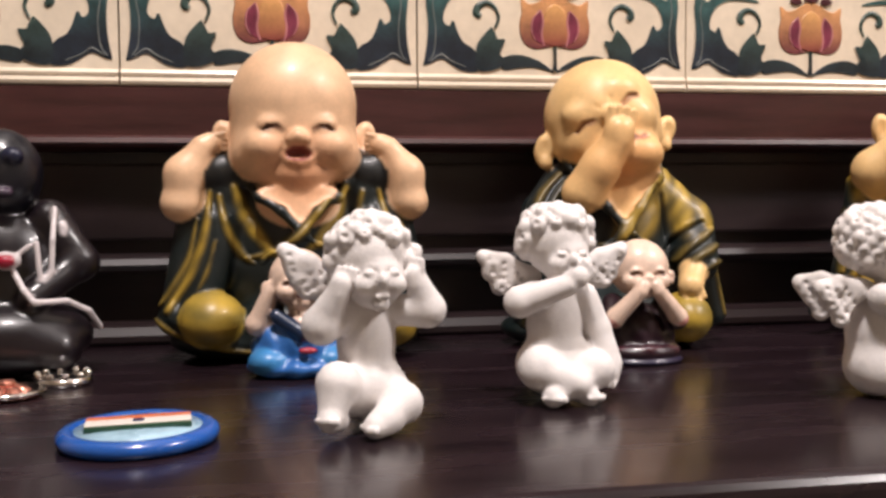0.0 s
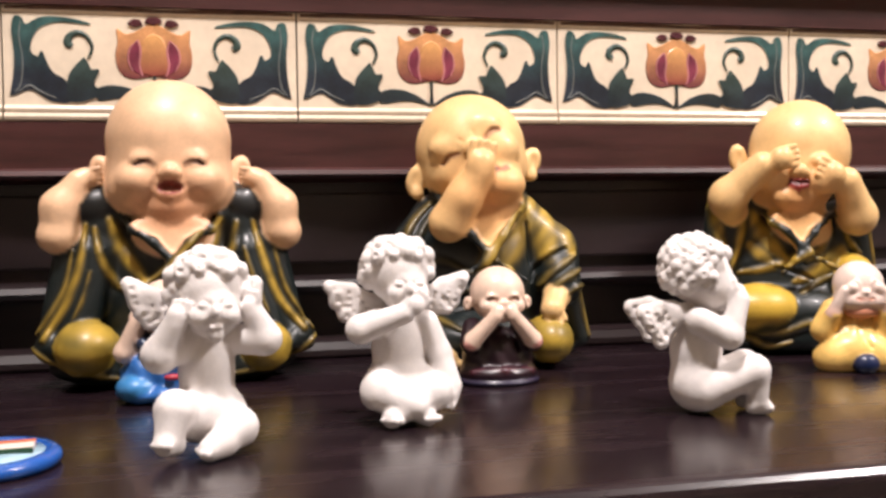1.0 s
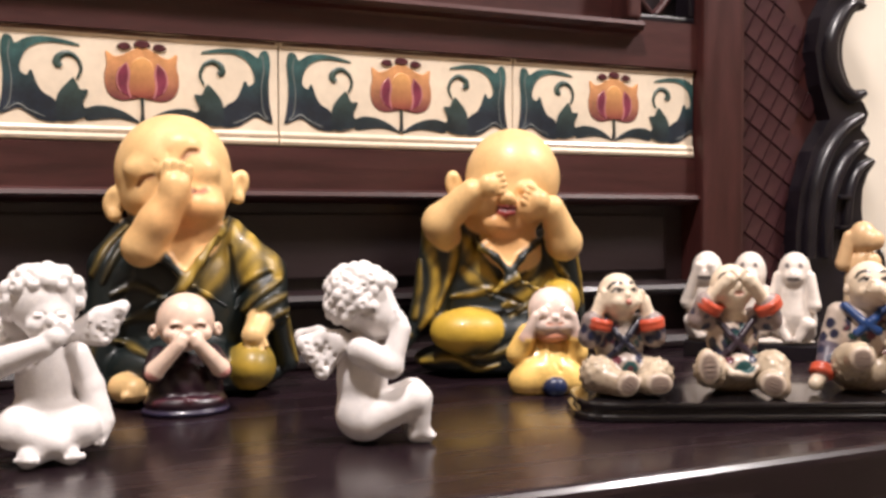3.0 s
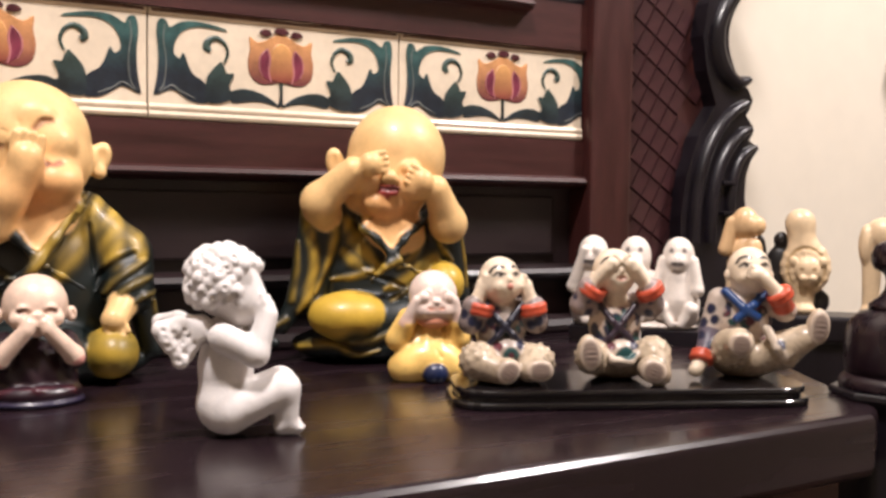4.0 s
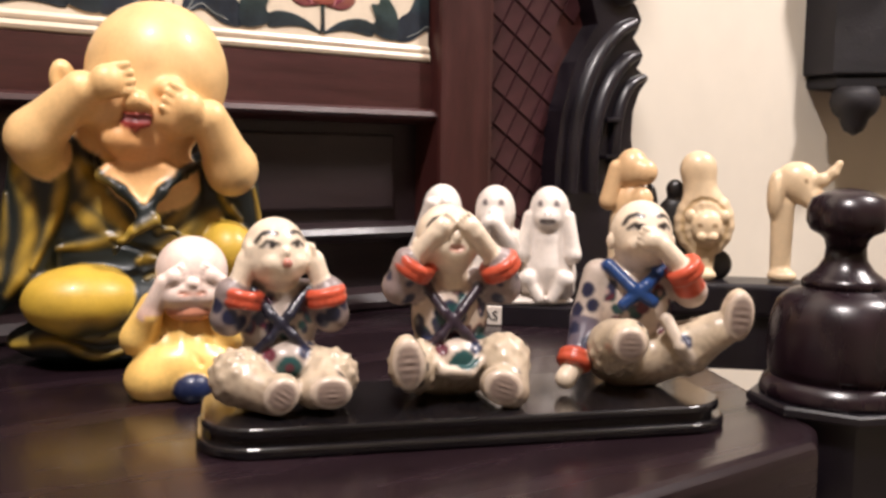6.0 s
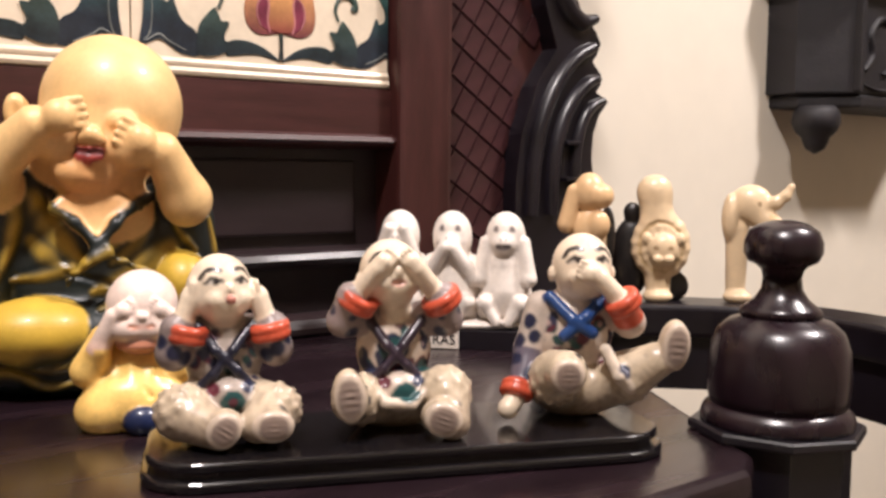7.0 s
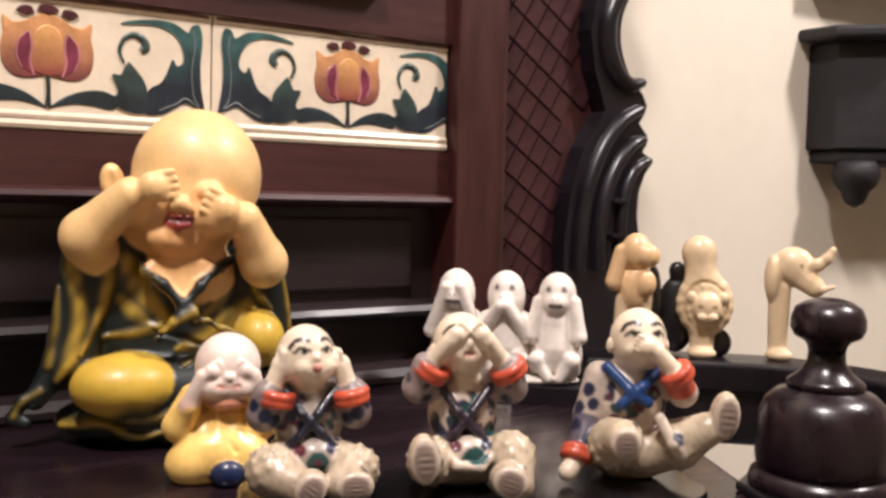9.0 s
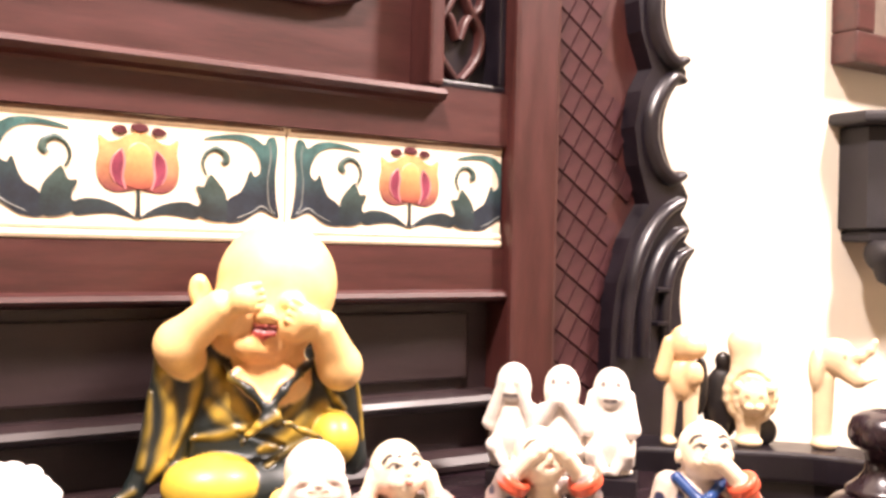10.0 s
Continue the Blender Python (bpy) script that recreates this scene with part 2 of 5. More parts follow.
def ribbon(bm, points, widths, rise, mirror=1, base=0.0):
    """A raised, rounded stroke on a face that looks to -y; points (x, z) and half widths in mm."""
    p = smooth_path(points)
    w = np.interp(np.linspace(0, 1, len(p)), np.linspace(0, 1, len(widths)), widths)
    rows = []
    for i, q in enumerate(p):
        d = p[min(i + 1, len(p) - 1)] - p[max(i - 1, 0)]
        d = d / (np.linalg.norm(d) + 1e-9)
        nrm = np.array((-d[1], d[0]))
        row = []
        for k, up in ((-1, 0), (-0.75, 0.75), (0, 1), (0.75, 0.75), (1, 0)):
            a = q + nrm * w[i] * k
            row.append(bm.verts.new((mirror * a[0] * 0.001, -(base + rise * up) * 0.001, a[1] * 0.001)))
        rows.append(row)
    for a, b in zip(rows, rows[1:]):
        for k in range(4):
            f = bm.faces.new((a[k], a[k + 1], b[k + 1], b[k]))
            if mirror < 0:
                f.normal_flip()
    return bm


# ---- the room ----
part("wall_north", box(-2.2, 2.6, 0.09, 0.2, -1.0, 1.9), PLASTER)
part("wall_south", box(-2.2, 2.6, -2.5, -2.4, -1.0, 1.9), PLASTER)
part("wall_west", box(-2.3, -2.2, -2.5, 0.2, -1.0, 1.9), PLASTER)
part("wall_east", box(2.6, 2.7, -2.5, 0.2, -1.0, 1.9), PLASTER)
part("ceiling", box(-2.2, 2.6, -2.5, 0.2, 1.9, 2.0), PLASTER)
part("floor", box(-2.2, 2.6, -2.5, 0.2, -1.1, -1.0), material("floor_boards", (0.09, 0.05, 0.035), 0.4, vary=0.3, scale=5, bump=0.1, stretch=(1, 6, 1)))
for ob in list(bpy.data.objects):
    if ob.name.startswith(("wall_", "ceiling", "floor")) and ob.type == "MESH":
        tagged(ob, "plain painted plaster surface closing the room" if ob.name != "floor" else "dark wooden boards of the room", ob.name.split("_")[0], kind="structure")

# ---- the sideboard with its tiled back ----
LEFT, END = -0.50, 0.444
board = thing("sideboard", "dark mahogany sideboard with a tiled and carved back", "sideboard")
outline = [(LEFT, -0.283), (0.20, -0.281), (0.400, -0.273), (0.415, -0.263), (0.536, -0.035), (0.536, 0.045), (LEFT, 0.045)]
part("tabletop", prism(outline, -0.028, 0.0, "xy", 0.0042), TOP, board, "dark polished top with a rounded edge")
part("apron", prism([(LEFT + 0.01, -0.262), (0.394, -0.260), (0.514, -0.030), (0.514, 0.04), (LEFT + 0.01, 0.04)], -0.16, -0.028, "xy"), WOOD, board)
part("carcase", prism([(LEFT + 0.02, -0.250), (0.386, -0.250), (0.500, -0.028), (0.500, 0.040), (LEFT + 0.02, 0.040)], -1.0, -0.16, "xy"), WOOD, board)
part("backboard", box(LEFT, 0.60, 0.030, 0.045, 0.0, 0.46), WOOD, board)
part("base_moulding", swept([(0.03, 0.0), (-0.004, 0.0), (-0.006, 0.002), (-0.006, 0.005), (-0.002, 0.009), (0.004, 0.011), (0.03, 0.011)], LEFT, 0.446), WOOD_DARK, board)
part("lower_panel", box(LEFT, 0.446, 0.012, 0.030, 0.011, 0.038), WOOD_DARK, board)
part("middle_moulding", swept([(0.03, 0.036), (0.002, 0.036), (-0.002, 0.038), (-0.004, 0.041), (-0.002, 0.044), (0.006, 0.046), (0.03, 0.046)], LEFT, 0.446), WOOD_DARK, board)
part("panel", box(LEFT, 0.446, 0.014, 0.030, 0.046, 0.100), WOOD_DARK, board)
part("fielded_panel", box(0.335, 0.430, 0.010, 0.014, 0.053, 0.093, 0.0015), WOOD_DARK, board)
part("fielded_panel", box(-0.02, 0.315, 0.010, 0.014, 0.053, 0.093, 0.0015), WOOD_DARK, board)
part("fielded_panel", box(-0.40, -0.04, 0.010, 0.014, 0.053, 0.093, 0.0015), WOOD_DARK, board)
part("rail", swept([(0.03, 0.099), (0.004, 0.099), (-0.005, 0.101), (-0.007, 0.103), (-0.006, 0.1055), (-0.001, 0.107), (-0.001, 0.1315), (0.03, 0.1315)], LEFT, 0.446), WOOD, board, "rail with a bead along its lower edge")
part("upper_rail", swept([(0.03, 0.1925), (-0.003, 0.1925), (-0.003, 0.212), (-0.004, 0.2135), (-0.011, 0.215), (-0.013, 0.218), (-0.011, 0.221), (0.002, 0.224), (0.03, 0.224)], LEFT, 0.396), WOOD, board, "rail with a projecting bead")
part("corner_block", box(0.396, 0.446, -0.003, 0.030, 0.1925, 0.224), WOOD, board)
part("upper_panel", box(LEFT, 0.388, 0.016, 0.030, 0.224, 0.46), WOOD, board)
part("upper_field", prism([(LEFT + 0.02, 0.262), (0.330, 0.262), (0.352, 0.268), (0.362, 0.285), (0.362, 0.45), (LEFT + 0.02, 0.45)], 0.008, 0.016, "xz", 0.003), WOOD, board, "raised field with a rounded corner")
part("stile", box(0.388, 0.398, -0.006, 0.030, 0.224, 0.46, 0.002), WOOD_UP, board)
part("carved_ground", box(0.398, 0.446, 0.016, 0.030, 0.224, 0.46), EBONY, board)
part("carved_frame", box(0.398, 0.446, 0.000, 0.016, 0.224, 0.229, 0.0015), EBONY, board)
part("carved_frame", box(0.441, 0.446, 0.000, 0.016, 0.229, 0.46, 0.0015), EBONY, board)
for side in (1, -1):
    bm = bmesh.new()
    ribbon(bm, [(side * 2, 232), (side * 14, 246), (side * 16, 262), (side * 7, 276), (side * 2, 292), (side * 10, 310)], [2, 3.2, 3, 2.6, 3.2, 2], 7)
    ribbon(bm, [(side * 1, 256), (side * 6, 268), (side * 15, 276), (side * 17, 290)], [2, 3, 2.6, 1.2], 6)
    ob = part("carved_leaf", bm, WOOD_UP, board, smooth=True)
    ob.location = (0.4195, 0.016, 0)
part("post", box(0.446, 0.4815, -0.010, 0.030, 0.0, 0.46, 0.003), WOOD_UP, board, "plain square post")

# wing with a diamond lattice and a scrolled edge
part("wing_ground", box(0.4815, 0.575, 0.018, 0.030, 0.0, 0.46), WOOD_UP, board)


def edge_x(z):
    """Where the scrolled border begins, at a height in metres."""
    return 0.545 + 0.012 * math.sin((z - 0.10) / 0.12 * math.pi) if z > 0.16 else 0.541 + 0.06 * max(z - 0.05, 0) ** 1.0 * (z > 0.1) * 0.3


along, across = np.array((0.0100, -0.0066)), np.array((0.0085, 0.0153))
bm = bmesh.new()
corners = [(along * i + across * j) * 0.5 for i, j in ((1, 1), (-1, 1), (-1, -1), (1, -1))]
ring = [bm.verts.new((c[0] * 0.975, 0.0, c[1] * 0.975)) for c in corners]
top = [bm.verts.new((c[0] * 0.89, -0.0016, c[1] * 0.89)) for c in corners]
bm.faces.new(top)
for i in range(4):
    bm.faces.new((ring[i], top[i], top[(i + 1) % 4], ring[(i + 1) % 4]))
bmesh.ops.recalc_face_normals(bm, faces=bm.faces[:])
if sum(f.normal.y for f in bm.faces) > 0:
    bmesh.ops.reverse_faces(bm, faces=bm.faces[:])
diamond = mesh_of("diamond", bm, material("mahogany_diamond", (0.040, 0.013, 0.015), 0.34, vary=0.5, scale=20, bump=0.1, coat=0.2))
for i in range(-30, 40):
    for j in range(-10, 40):
        x, z = np.array((0.5248, 0.1905)) + along * (i + 0.5) + across * (j + 0.5)
        if 0.488 <= x < min(edge_x(z) + 0.008, 0.566) and 0.01 < z < 0.45:
            ob = new("diamond", diamond)
            ob.parent, ob.location = board, (x, 0.018, z)


# the carved border: scallops above, nested scrolls below
outer = [(600, 462), (575, 462)]
for low, high in ((346, 430), (258, 342), (178, 254)):
    outer += [(598 - 22 * math.sin(math.pi * k / 12) ** 0.7, high - (high - low) * k / 12) for k in range(13)]
outer += [(603, 170), (600, 163), (596, 158), (604, 150), (604, 144), (600, 139), (611, 133), (603, 124), (598, 112), (597, 96), (601, 72), (606, 50), (612, 0)]
inner = [(541, 0), (541, 80), (545, 110), (556, 140), (573, 164), (563, 190), (558, 215), (563, 240), (573, 256), (562, 280), (559, 300), (563, 320), (573, 344), (562, 370), (560, 400), (566, 462)]
part("scroll_board", prism([(x / 1000 + 0.008, z / 1000) for x, z in outer[::-1][:-1]] + [(x / 1000, z / 1000) for x, z in [(575, 462)] + inner[::-1]], 0.004, 0.026, "xz"), EBONY, board, "black carved border with scalloped outline")
for low, high in ((346, 430), (258, 342), (178, 254)):
    bm = bmesh.new()
    mid, h = (low + high) / 2, (high - low) / 2
    ribbon(bm, [(595, high - 4), (585, high - 3), (574, mid + h * 0.62), (567, mid + h * 0.25), (566, mid), (567, mid - h * 0.3), (574, mid - h * 0.68), (586, low + 4), (597, low + 7)], [3, 5.5, 6, 6, 6, 6, 6.5, 6, 3.5], 9)
    part("scallop", bm, EBONY, board, smooth=True).location = (0.006, 0.006, 0)
bm = bmesh.new()
ribbon(bm, [(546, 60), (548, 90), (553, 116), (564, 140), (580, 158), (596, 167)], [4, 4.5, 5, 5, 5, 4], 9)
part("scroll", bm, EBONY, board, smooth=True).location = (0.006, 0.006, 0)
bm = bmesh.new()
ribbon(bm, [(563, 60), (564, 92), (570, 116), (580, 133), (592, 144), (600, 147)], [4, 5, 5, 5, 4.5, 3.5], 9)
part("scroll", bm, EBONY, board, smooth=True).location = (0.006, 0.006, 0)
bm = bmesh.new()
ribbon(bm, [(584, 62), (583, 90), (586, 112), (594, 127), (606, 134)], [3, 4, 4, 4, 2.5], 8)
part("scroll", bm, EBONY, board, smooth=True).location = (0.006, 0.006, 0)
for z in (0.081, 0.104):
    part("scroll_band", box(0.578, 0.590, -0.002, 0.006, z, z + 0.003, 0.001), EBONY, board)

# ---- glazed tiles ----
def glaze(name, low, high, z0, z1, vary=0.4):
    """A coloured glaze that runs from one tone to another up the tile; heights in mm."""
    m = material(name, low, 0.42, vary=vary, scale=80, bump=0.12, coat=0.08)
    n, l = m.node_tree.nodes, m.node_tree.links
    scale = next(q for q in n if q.type == "VECT_MATH")
    sep, rng, mix = n.new("ShaderNodeSeparateXYZ"), n.new("ShaderNodeMapRange"), n.new("ShaderNodeMix")
    l.new(next(q for q in n if q.type == "TEX_COORD").outputs["Object"], sep.inputs[0])
    l.new(sep.outputs["Z"], rng.inputs["Value"])
    rng.inputs["From Min"].default_value, rng.inputs["From Max"].default_value = z0 * 0.001, z1 * 0.001
    mix.data_type = "RGBA"
    l.new(rng.outputs["Result"], mix.inputs["Factor"])
    mix.inputs["A"].default_value, mix.inputs["B"].default_value = (*low, 1), (*high, 1)
    col = next(q for q in mix.outputs if q.type == "RGBA")
    l.new(col, scale.inputs[0])
    return m


LEAF = glaze("green_glaze", (0.010, 0.016, 0.026), (0.030, 0.085, 0.080), 24, 52, 0.6)
MID_LEAF = glaze("olive_glaze", (0.010, 0.018, 0.024), (0.034, 0.062, 0.052), 14, 34, 0.6)
PETAL = glaze("amber_glaze", (0.13, 0.020, 0.034), (0.56, 0.27, 0.11), 22, 46, 0.35)
HEART = glaze("honey_glaze", (0.22, 0.050, 0.034), (0.60, 0.31, 0.11), 25, 45, 0.3)
PLUM = material("plum_glaze", (0.16, 0.026, 0.050), 0.34, vary=0.5, scale=80, bump=0.08, coat=0.15)
DARK_PLUM = material("dark_plum_glaze", (0.07, 0.016, 0.022), 0.34, vary=0.4, scale=80, coat=0.15)
ROSE = material("rose_glaze", (0.42, 0.16, 0.17), 0.34, vary=0.3, scale=80, coat=0.15)
RIM = material("pale_slip_line", (0.16, 0.17, 0.16), 0.4, vary=0.4, scale=90)
STAIN = material("brown_stain", (0.13, 0.065, 0.045), 0.6, vary=0.5, scale=120, bump=0.1)


def tile_pieces():
    """The body of one tile and its reliefs, in mm from the middle of the tile's lower edge."""
    body = bmesh.new()
    prof = [(16, 0), (-0.2, 0), (-1.6, 0.6), (-2.2, 2.2), (-1.6, 3.8), (-0.4, 4.4), (-1.2, 5.0), (-1.6, 6.4), (-1.0, 7.6), (0, 8.2), (0, 56.4), (-0.8, 57.0), (-1.2, 58.2), (-1.0, 60.2), (16, 60.2)]
    a = [body.verts.new((-0.0755, y * 0.001, z * 0.001)) for y, z in prof]
    b = [body.verts.new((0.0755, y * 0.001, z * 0.001)) for y, z in prof]
    body.faces.new(a)
    body.faces.new(b[::-1])
    for i in range(len(prof)):
        body.faces.new((a[i], b[i], b[(i + 1) % len(prof)], a[(i + 1) % len(prof)]))
    bmesh.ops.recalc_face_normals(body, faces=body.faces[:])
    pieces = [("tile", body, CREAM)]

    def stroke(name, mat, points, widths, rise, mirror=1, base=0.0):
        pieces.append((name, ribbon(bmesh.new(), points, widths, rise, mirror, base), mat))

    def plate(name, mat, points, rise, mirror=1, base=0.0):
        """A raised field of glaze with a rounded outline."""
        p = [np.array(q, float) for q in points]
        p = [np.array(q) for q in smooth_path([*p, p[0]], 3)][:-1]
        n, bm = len(p), bmesh.new()
        rings = [[], []]
        for i in range(n):
            d = p[(i + 1) % n] - p[i - 1]
            d = d / (np.linalg.norm(d) + 1e-9)
            for ring, push, up in ((rings[0], 0.25, 0.0), (rings[1], -0.25, 1.0)):
                q = p[i] + push * np.array((d[1], -d[0]))
                ring.append(bm.verts.new((mirror * q[0] * 0.001, -(base + rise * up) * 0.001, q[1] * 0.001)))
        for i in range(n):
            bm.faces.new((rings[0][i], rings[0][(i + 1) % n], rings[1][(i + 1) % n], rings[1][i]))
        bm.faces.new(rings[1])
        bmesh.ops.recalc_face_normals(bm, faces=bm.faces[:])
        if sum(f.normal.y * f.calc_area() for f in bm.faces) > 0:
            bmesh.ops.reverse_faces(bm, faces=bm.faces[:])
        pieces.append((name, bm, mat))

    for m in (-1, 1):
        plate("leaf", LEAF, [(72.5, 13), (69, 14), (63, 16.5), (58, 14), (52, 10.5), (43.5, 10), (43, 17), (46, 22), (51, 25), (54, 30), (56.5, 36.5), (58.5, 33.5), (62, 36), (61.5, 42), (58, 48),
                             (52, 51.3), (44, 52), (32, 51), (40, 53.4), (50, 54.4), (58, 53.4), (64, 50), (66, 53.5), (69.5, 54), (71, 47), (70, 36), (70.5, 24)], 0.5, m)
        plate("leaf", MID_LEAF, [(35.5, 33.5), (39, 30), (43, 24.5), (44.2, 18), (43, 10.4), (34, 11), (27, 15), (30.5, 18.2), (30.6, 21.5), (28.2, 27), (32, 27), (33.6, 30)], 0.8, m)
        plate("leaf", MID_LEAF, [(30, 17), (24, 19), (16, 18.4), (8, 15.4), (0.6, 10), (5, 11), (12, 12.4), (20, 12), (29, 11)], 0.6, m)
        stroke("scroll", MID_LEAF, [(33.5, 33), (31.5, 38.5), (33.5, 44), (38, 46.5), (42.5, 44.5), (43.6, 41), (41.5, 39.2)], [0.6, 0.9, 1.1, 1.5, 1.9, 2.2, 1.6], 1.0, m)
        stroke("slip_line", RIM, [(66.5, 52), (67.5, 44), (66, 32), (67, 20), (70, 15)], [0.3, 0.35, 0.3, 0.35, 0.3], 0.3, m, 0.45)
        stroke("slip_line", RIM, [(69, 15), (63, 18.5), (58, 15.5), (50, 12)], [0.3, 0.4, 0.35, 0.3], 0.3, m, 0.45)
        plate("petal", PETAL, [(0.3, 24.5), (5, 23.2), (11, 22.6), (16, 24.5), (19, 29), (19.6, 36), (18.4, 42), (18.8, 49), (14.5, 46.4), (9.5, 47.5), (5, 50), (-0.3, 50), (-0.3, 24.5)], 0.6, m)
        plate("petal_eye", PLUM, [(6.6, 24.5), (10.5, 27), (12.6, 32), (12, 38), (8.6, 43), (7.4, 38), (8, 31)], 0.3, m, 0.6)
        stroke("petal_rim", ROSE, [(6.2, 24), (7.6, 30), (6.8, 37), (8.2, 43.2)], [0.5, 0.7, 0.7, 0.4], 0.4, m, 0.7)
        stroke("petal_rim", ROSE, [(8.2, 43.2), (12.4, 38.5), (13.2, 32), (11, 26.6)], [0.3, 0.5, 0.5, 0.3], 0.4, m, 0.7)
        plate("crown", DARK_PLUM, [(5.8, 51.2), (9.5, 50.2), (13, 52), (10.5, 54), (7, 53.8)], 0.9, m, 0.3)
    plate("petal_heart", HEART, [(-6.2, 25.5), (0, 24), (6.2, 25.5), (7.2, 31), (6.4, 38), (4.5, 44), (0, 46.5), (-4.5, 44), (-6.4, 38), (-7.2, 31)], 0.35, 1, 0.6)
    plate("crown", DARK_PLUM, [(-4.4, 52.8), (0, 51.6), (4.4, 52.8), (3, 55), (0, 55.6), (-3, 55)], 0.9, 1, 0.3)
    stroke("leaf", MID_LEAF, [(0, 10.5), (0.2, 16), (0, 24)], [1.5, 0.9, 1.0], 1.3)
    stroke("stained_joint", STAIN, [(-74, 58.8), (-30, 59.3), (10, 58.6), (40, 59.4), (74, 58.8)], [0.9, 1.4, 0.8, 1.5, 0.8], 0.25, 1, 1.15)
    stroke("stained_joint", STAIN, [(-75, 4.6), (-30, 4.5), (10, 4.6), (74, 4.5)], [0.35, 0.55, 0.3, 0.5], 0.3, 1, 0.5)
    return pieces


def tile_meshes(cut):
    out = []
    for name, bm, mat in tile_pieces():
        if cut:
            bmesh.ops.bisect_plane(bm, geom=bm.verts[:] + bm.edges[:] + bm.faces[:], plane_co=(cut, 0, 0), plane_no=(1, 0, 0), clear_outer=True)
        out.append((name, mesh_of(name, bm, mat, smooth=name in ("scroll", "slip_line", "petal_rim", "stained_joint"))))
    return out


whole, cut = tile_meshes(0), tile_meshes(END - 0.380)
for i in range(-2, 4):
    meshes = cut if i == 3 else whole
    tile = new("tile", meshes[0][1])
    tile.parent, tile.location = board, (0.152 * (i - 0.5), 0.0, 0.132)
    for name, me in meshes[1:]:
        ob = new(name, me)
        ob.parent = tile
part("tile_bed", box(LEFT, END, 0.0165, 0.030, 0.1315, 0.1925), STAIN, board)

# ---- side shelf, newel knob, wall bracket, picture frame ----
shelf = thing("side_shelf", "black wooden side shelf with a hollowed front edge", "shelf")
hollow = smooth_path([(0.513, -0.050), (0.547, -0.075), (0.578, -0.100), (0.600, -0.126), (0.606, -0.165), (0.596, -0.218), (0.578, -0.280)], 5)
back_edge = smooth_path([(0.612, -0.288), (0.632, -0.222), (0.641, -0.160), (0.631, -0.106), (0.602, -0.070), (0.566, -0.040), (0.533, -0.012)], 5)
part("board", prism([tuple(p) for p in hollow + back_edge], -0.004, 0.0145, "xy", 0.003), EBONY, shelf)
part("apron", prism([tuple(p + np.array((0.005, 0.003))) for p in hollow] + [tuple(p - np.array((0.005, 0.003))) for p in back_edge], -0.034, -0.004, "xy"), EBONY, shelf)
part("end_panel", prism([(0.592, -0.214), (0.629, -0.218), (0.612, -0.286), (0.580, -0.278)], -0.42, -0.034, "xy"), EBONY, shelf)
ob = part("leg", lathe([(0.010, -1.0), (0.012, -0.3), (0.016, -0.12), (0.010, -0.08), (0.014, -0.055), (0.009, -0.04), (0.012, -0.030)]), TURNED, shelf, smooth=True)
ob.location = (0.560, -0.062, 0)
ob = part("leg", lathe([(0.012, -1.0), (0.014, -0.3), (0.018, -0.12), (0.012, -0.08), (0.016, -0.055), (0.011, -0.04), (0.014, -0.030)]), TURNED, shelf, smooth=True)
ob.location = (0.604, -0.262, 0)

knob = thing("newel_post", "dark turned wooden post with a mushroom knob", "post", pose(0.443, -0.2515, 0))
part("knob", lathe([(0.0, 0.0735), (0.004, 0.0733), (0.008, 0.0722), (0.0115, 0.070), (0.0130, 0.066), (0.0130, 0.0625), (0.0115, 0.0595), (0.0085, 0.058), (0.0070, 0.0565), (0.0064, 0.054)][::-1]), TURNED, knob, "polished mushroom knob", smooth=True)
part("neck", lathe([(0.0064, 0.054), (0.0068, 0.050), (0.0090, 0.0465), (0.0122, 0.044), (0.0136, 0.0428), (0.0136, 0.0405)][::-1]), TURNED, knob, smooth=True)
part("bulb", lathe([(0.0136, 0.0405), (0.0140, 0.040), (0.0172, 0.039), (0.0210, 0.0355), (0.0232, 0.0295), (0.0239, 0.021), (0.0236, 0.014), (0.0229, 0.0105)][::-1]), TURNED, knob, "rounded turned bulb", smooth=True)
part("foot", lathe([(0.0229, 0.0105), (0.0236, 0.0095), (0.0248, 0.0085), (0.0256, 0.0065), (0.0258, 0.0050), (0.0254, 0.0038)][::-1]), TURNED, knob, smooth=True)
part("slab", lathe([(0.0296, 0.0004), (0.0300, 0.0010), (0.0298, 0.0030), (0.0290, 0.0038), (0.0250, 0.0038)], 8), EBONY, knob)
part("plinth", lathe([(0.024, -1.0), (0.0255, -0.2), (0.0255, 0.0004)], 8), EBONY, knob)

CARVED = material("carved_black_wood", (0.007, 0.005, 0.007), 0.62, vary=0.5, scale=70, bump=0.5)
bracket = thing("wall_bracket", "black carved wooden bracket hanging on the white wall", "bracket", pose(0, 0, 0))
body_line = [(0.908, 0.09), (0.908, 0.060), (0.944, 0.022), (1.10, 0.022), (1.14, 0.060), (1.14, 0.09)]
cap_line = [(0.890, 0.09), (0.890, 0.052), (0.934, 0.006), (1.112, 0.006), (1.16, 0.052), (1.16, 0.09)]
part("body", prism(body_line, 0.156, 0.252, "xy", 0.002), CARVED, bracket)
part("cornice", prism(cap_line, 0.252, 0.264, "xy", 0.004), CARVED, bracket)
part("foot_moulding", prism([(x + (0.006 if x < 1 else -0.006), y) for x, y in body_line], 0.144, 0.156, "xy", 0.003), CARVED, bracket)
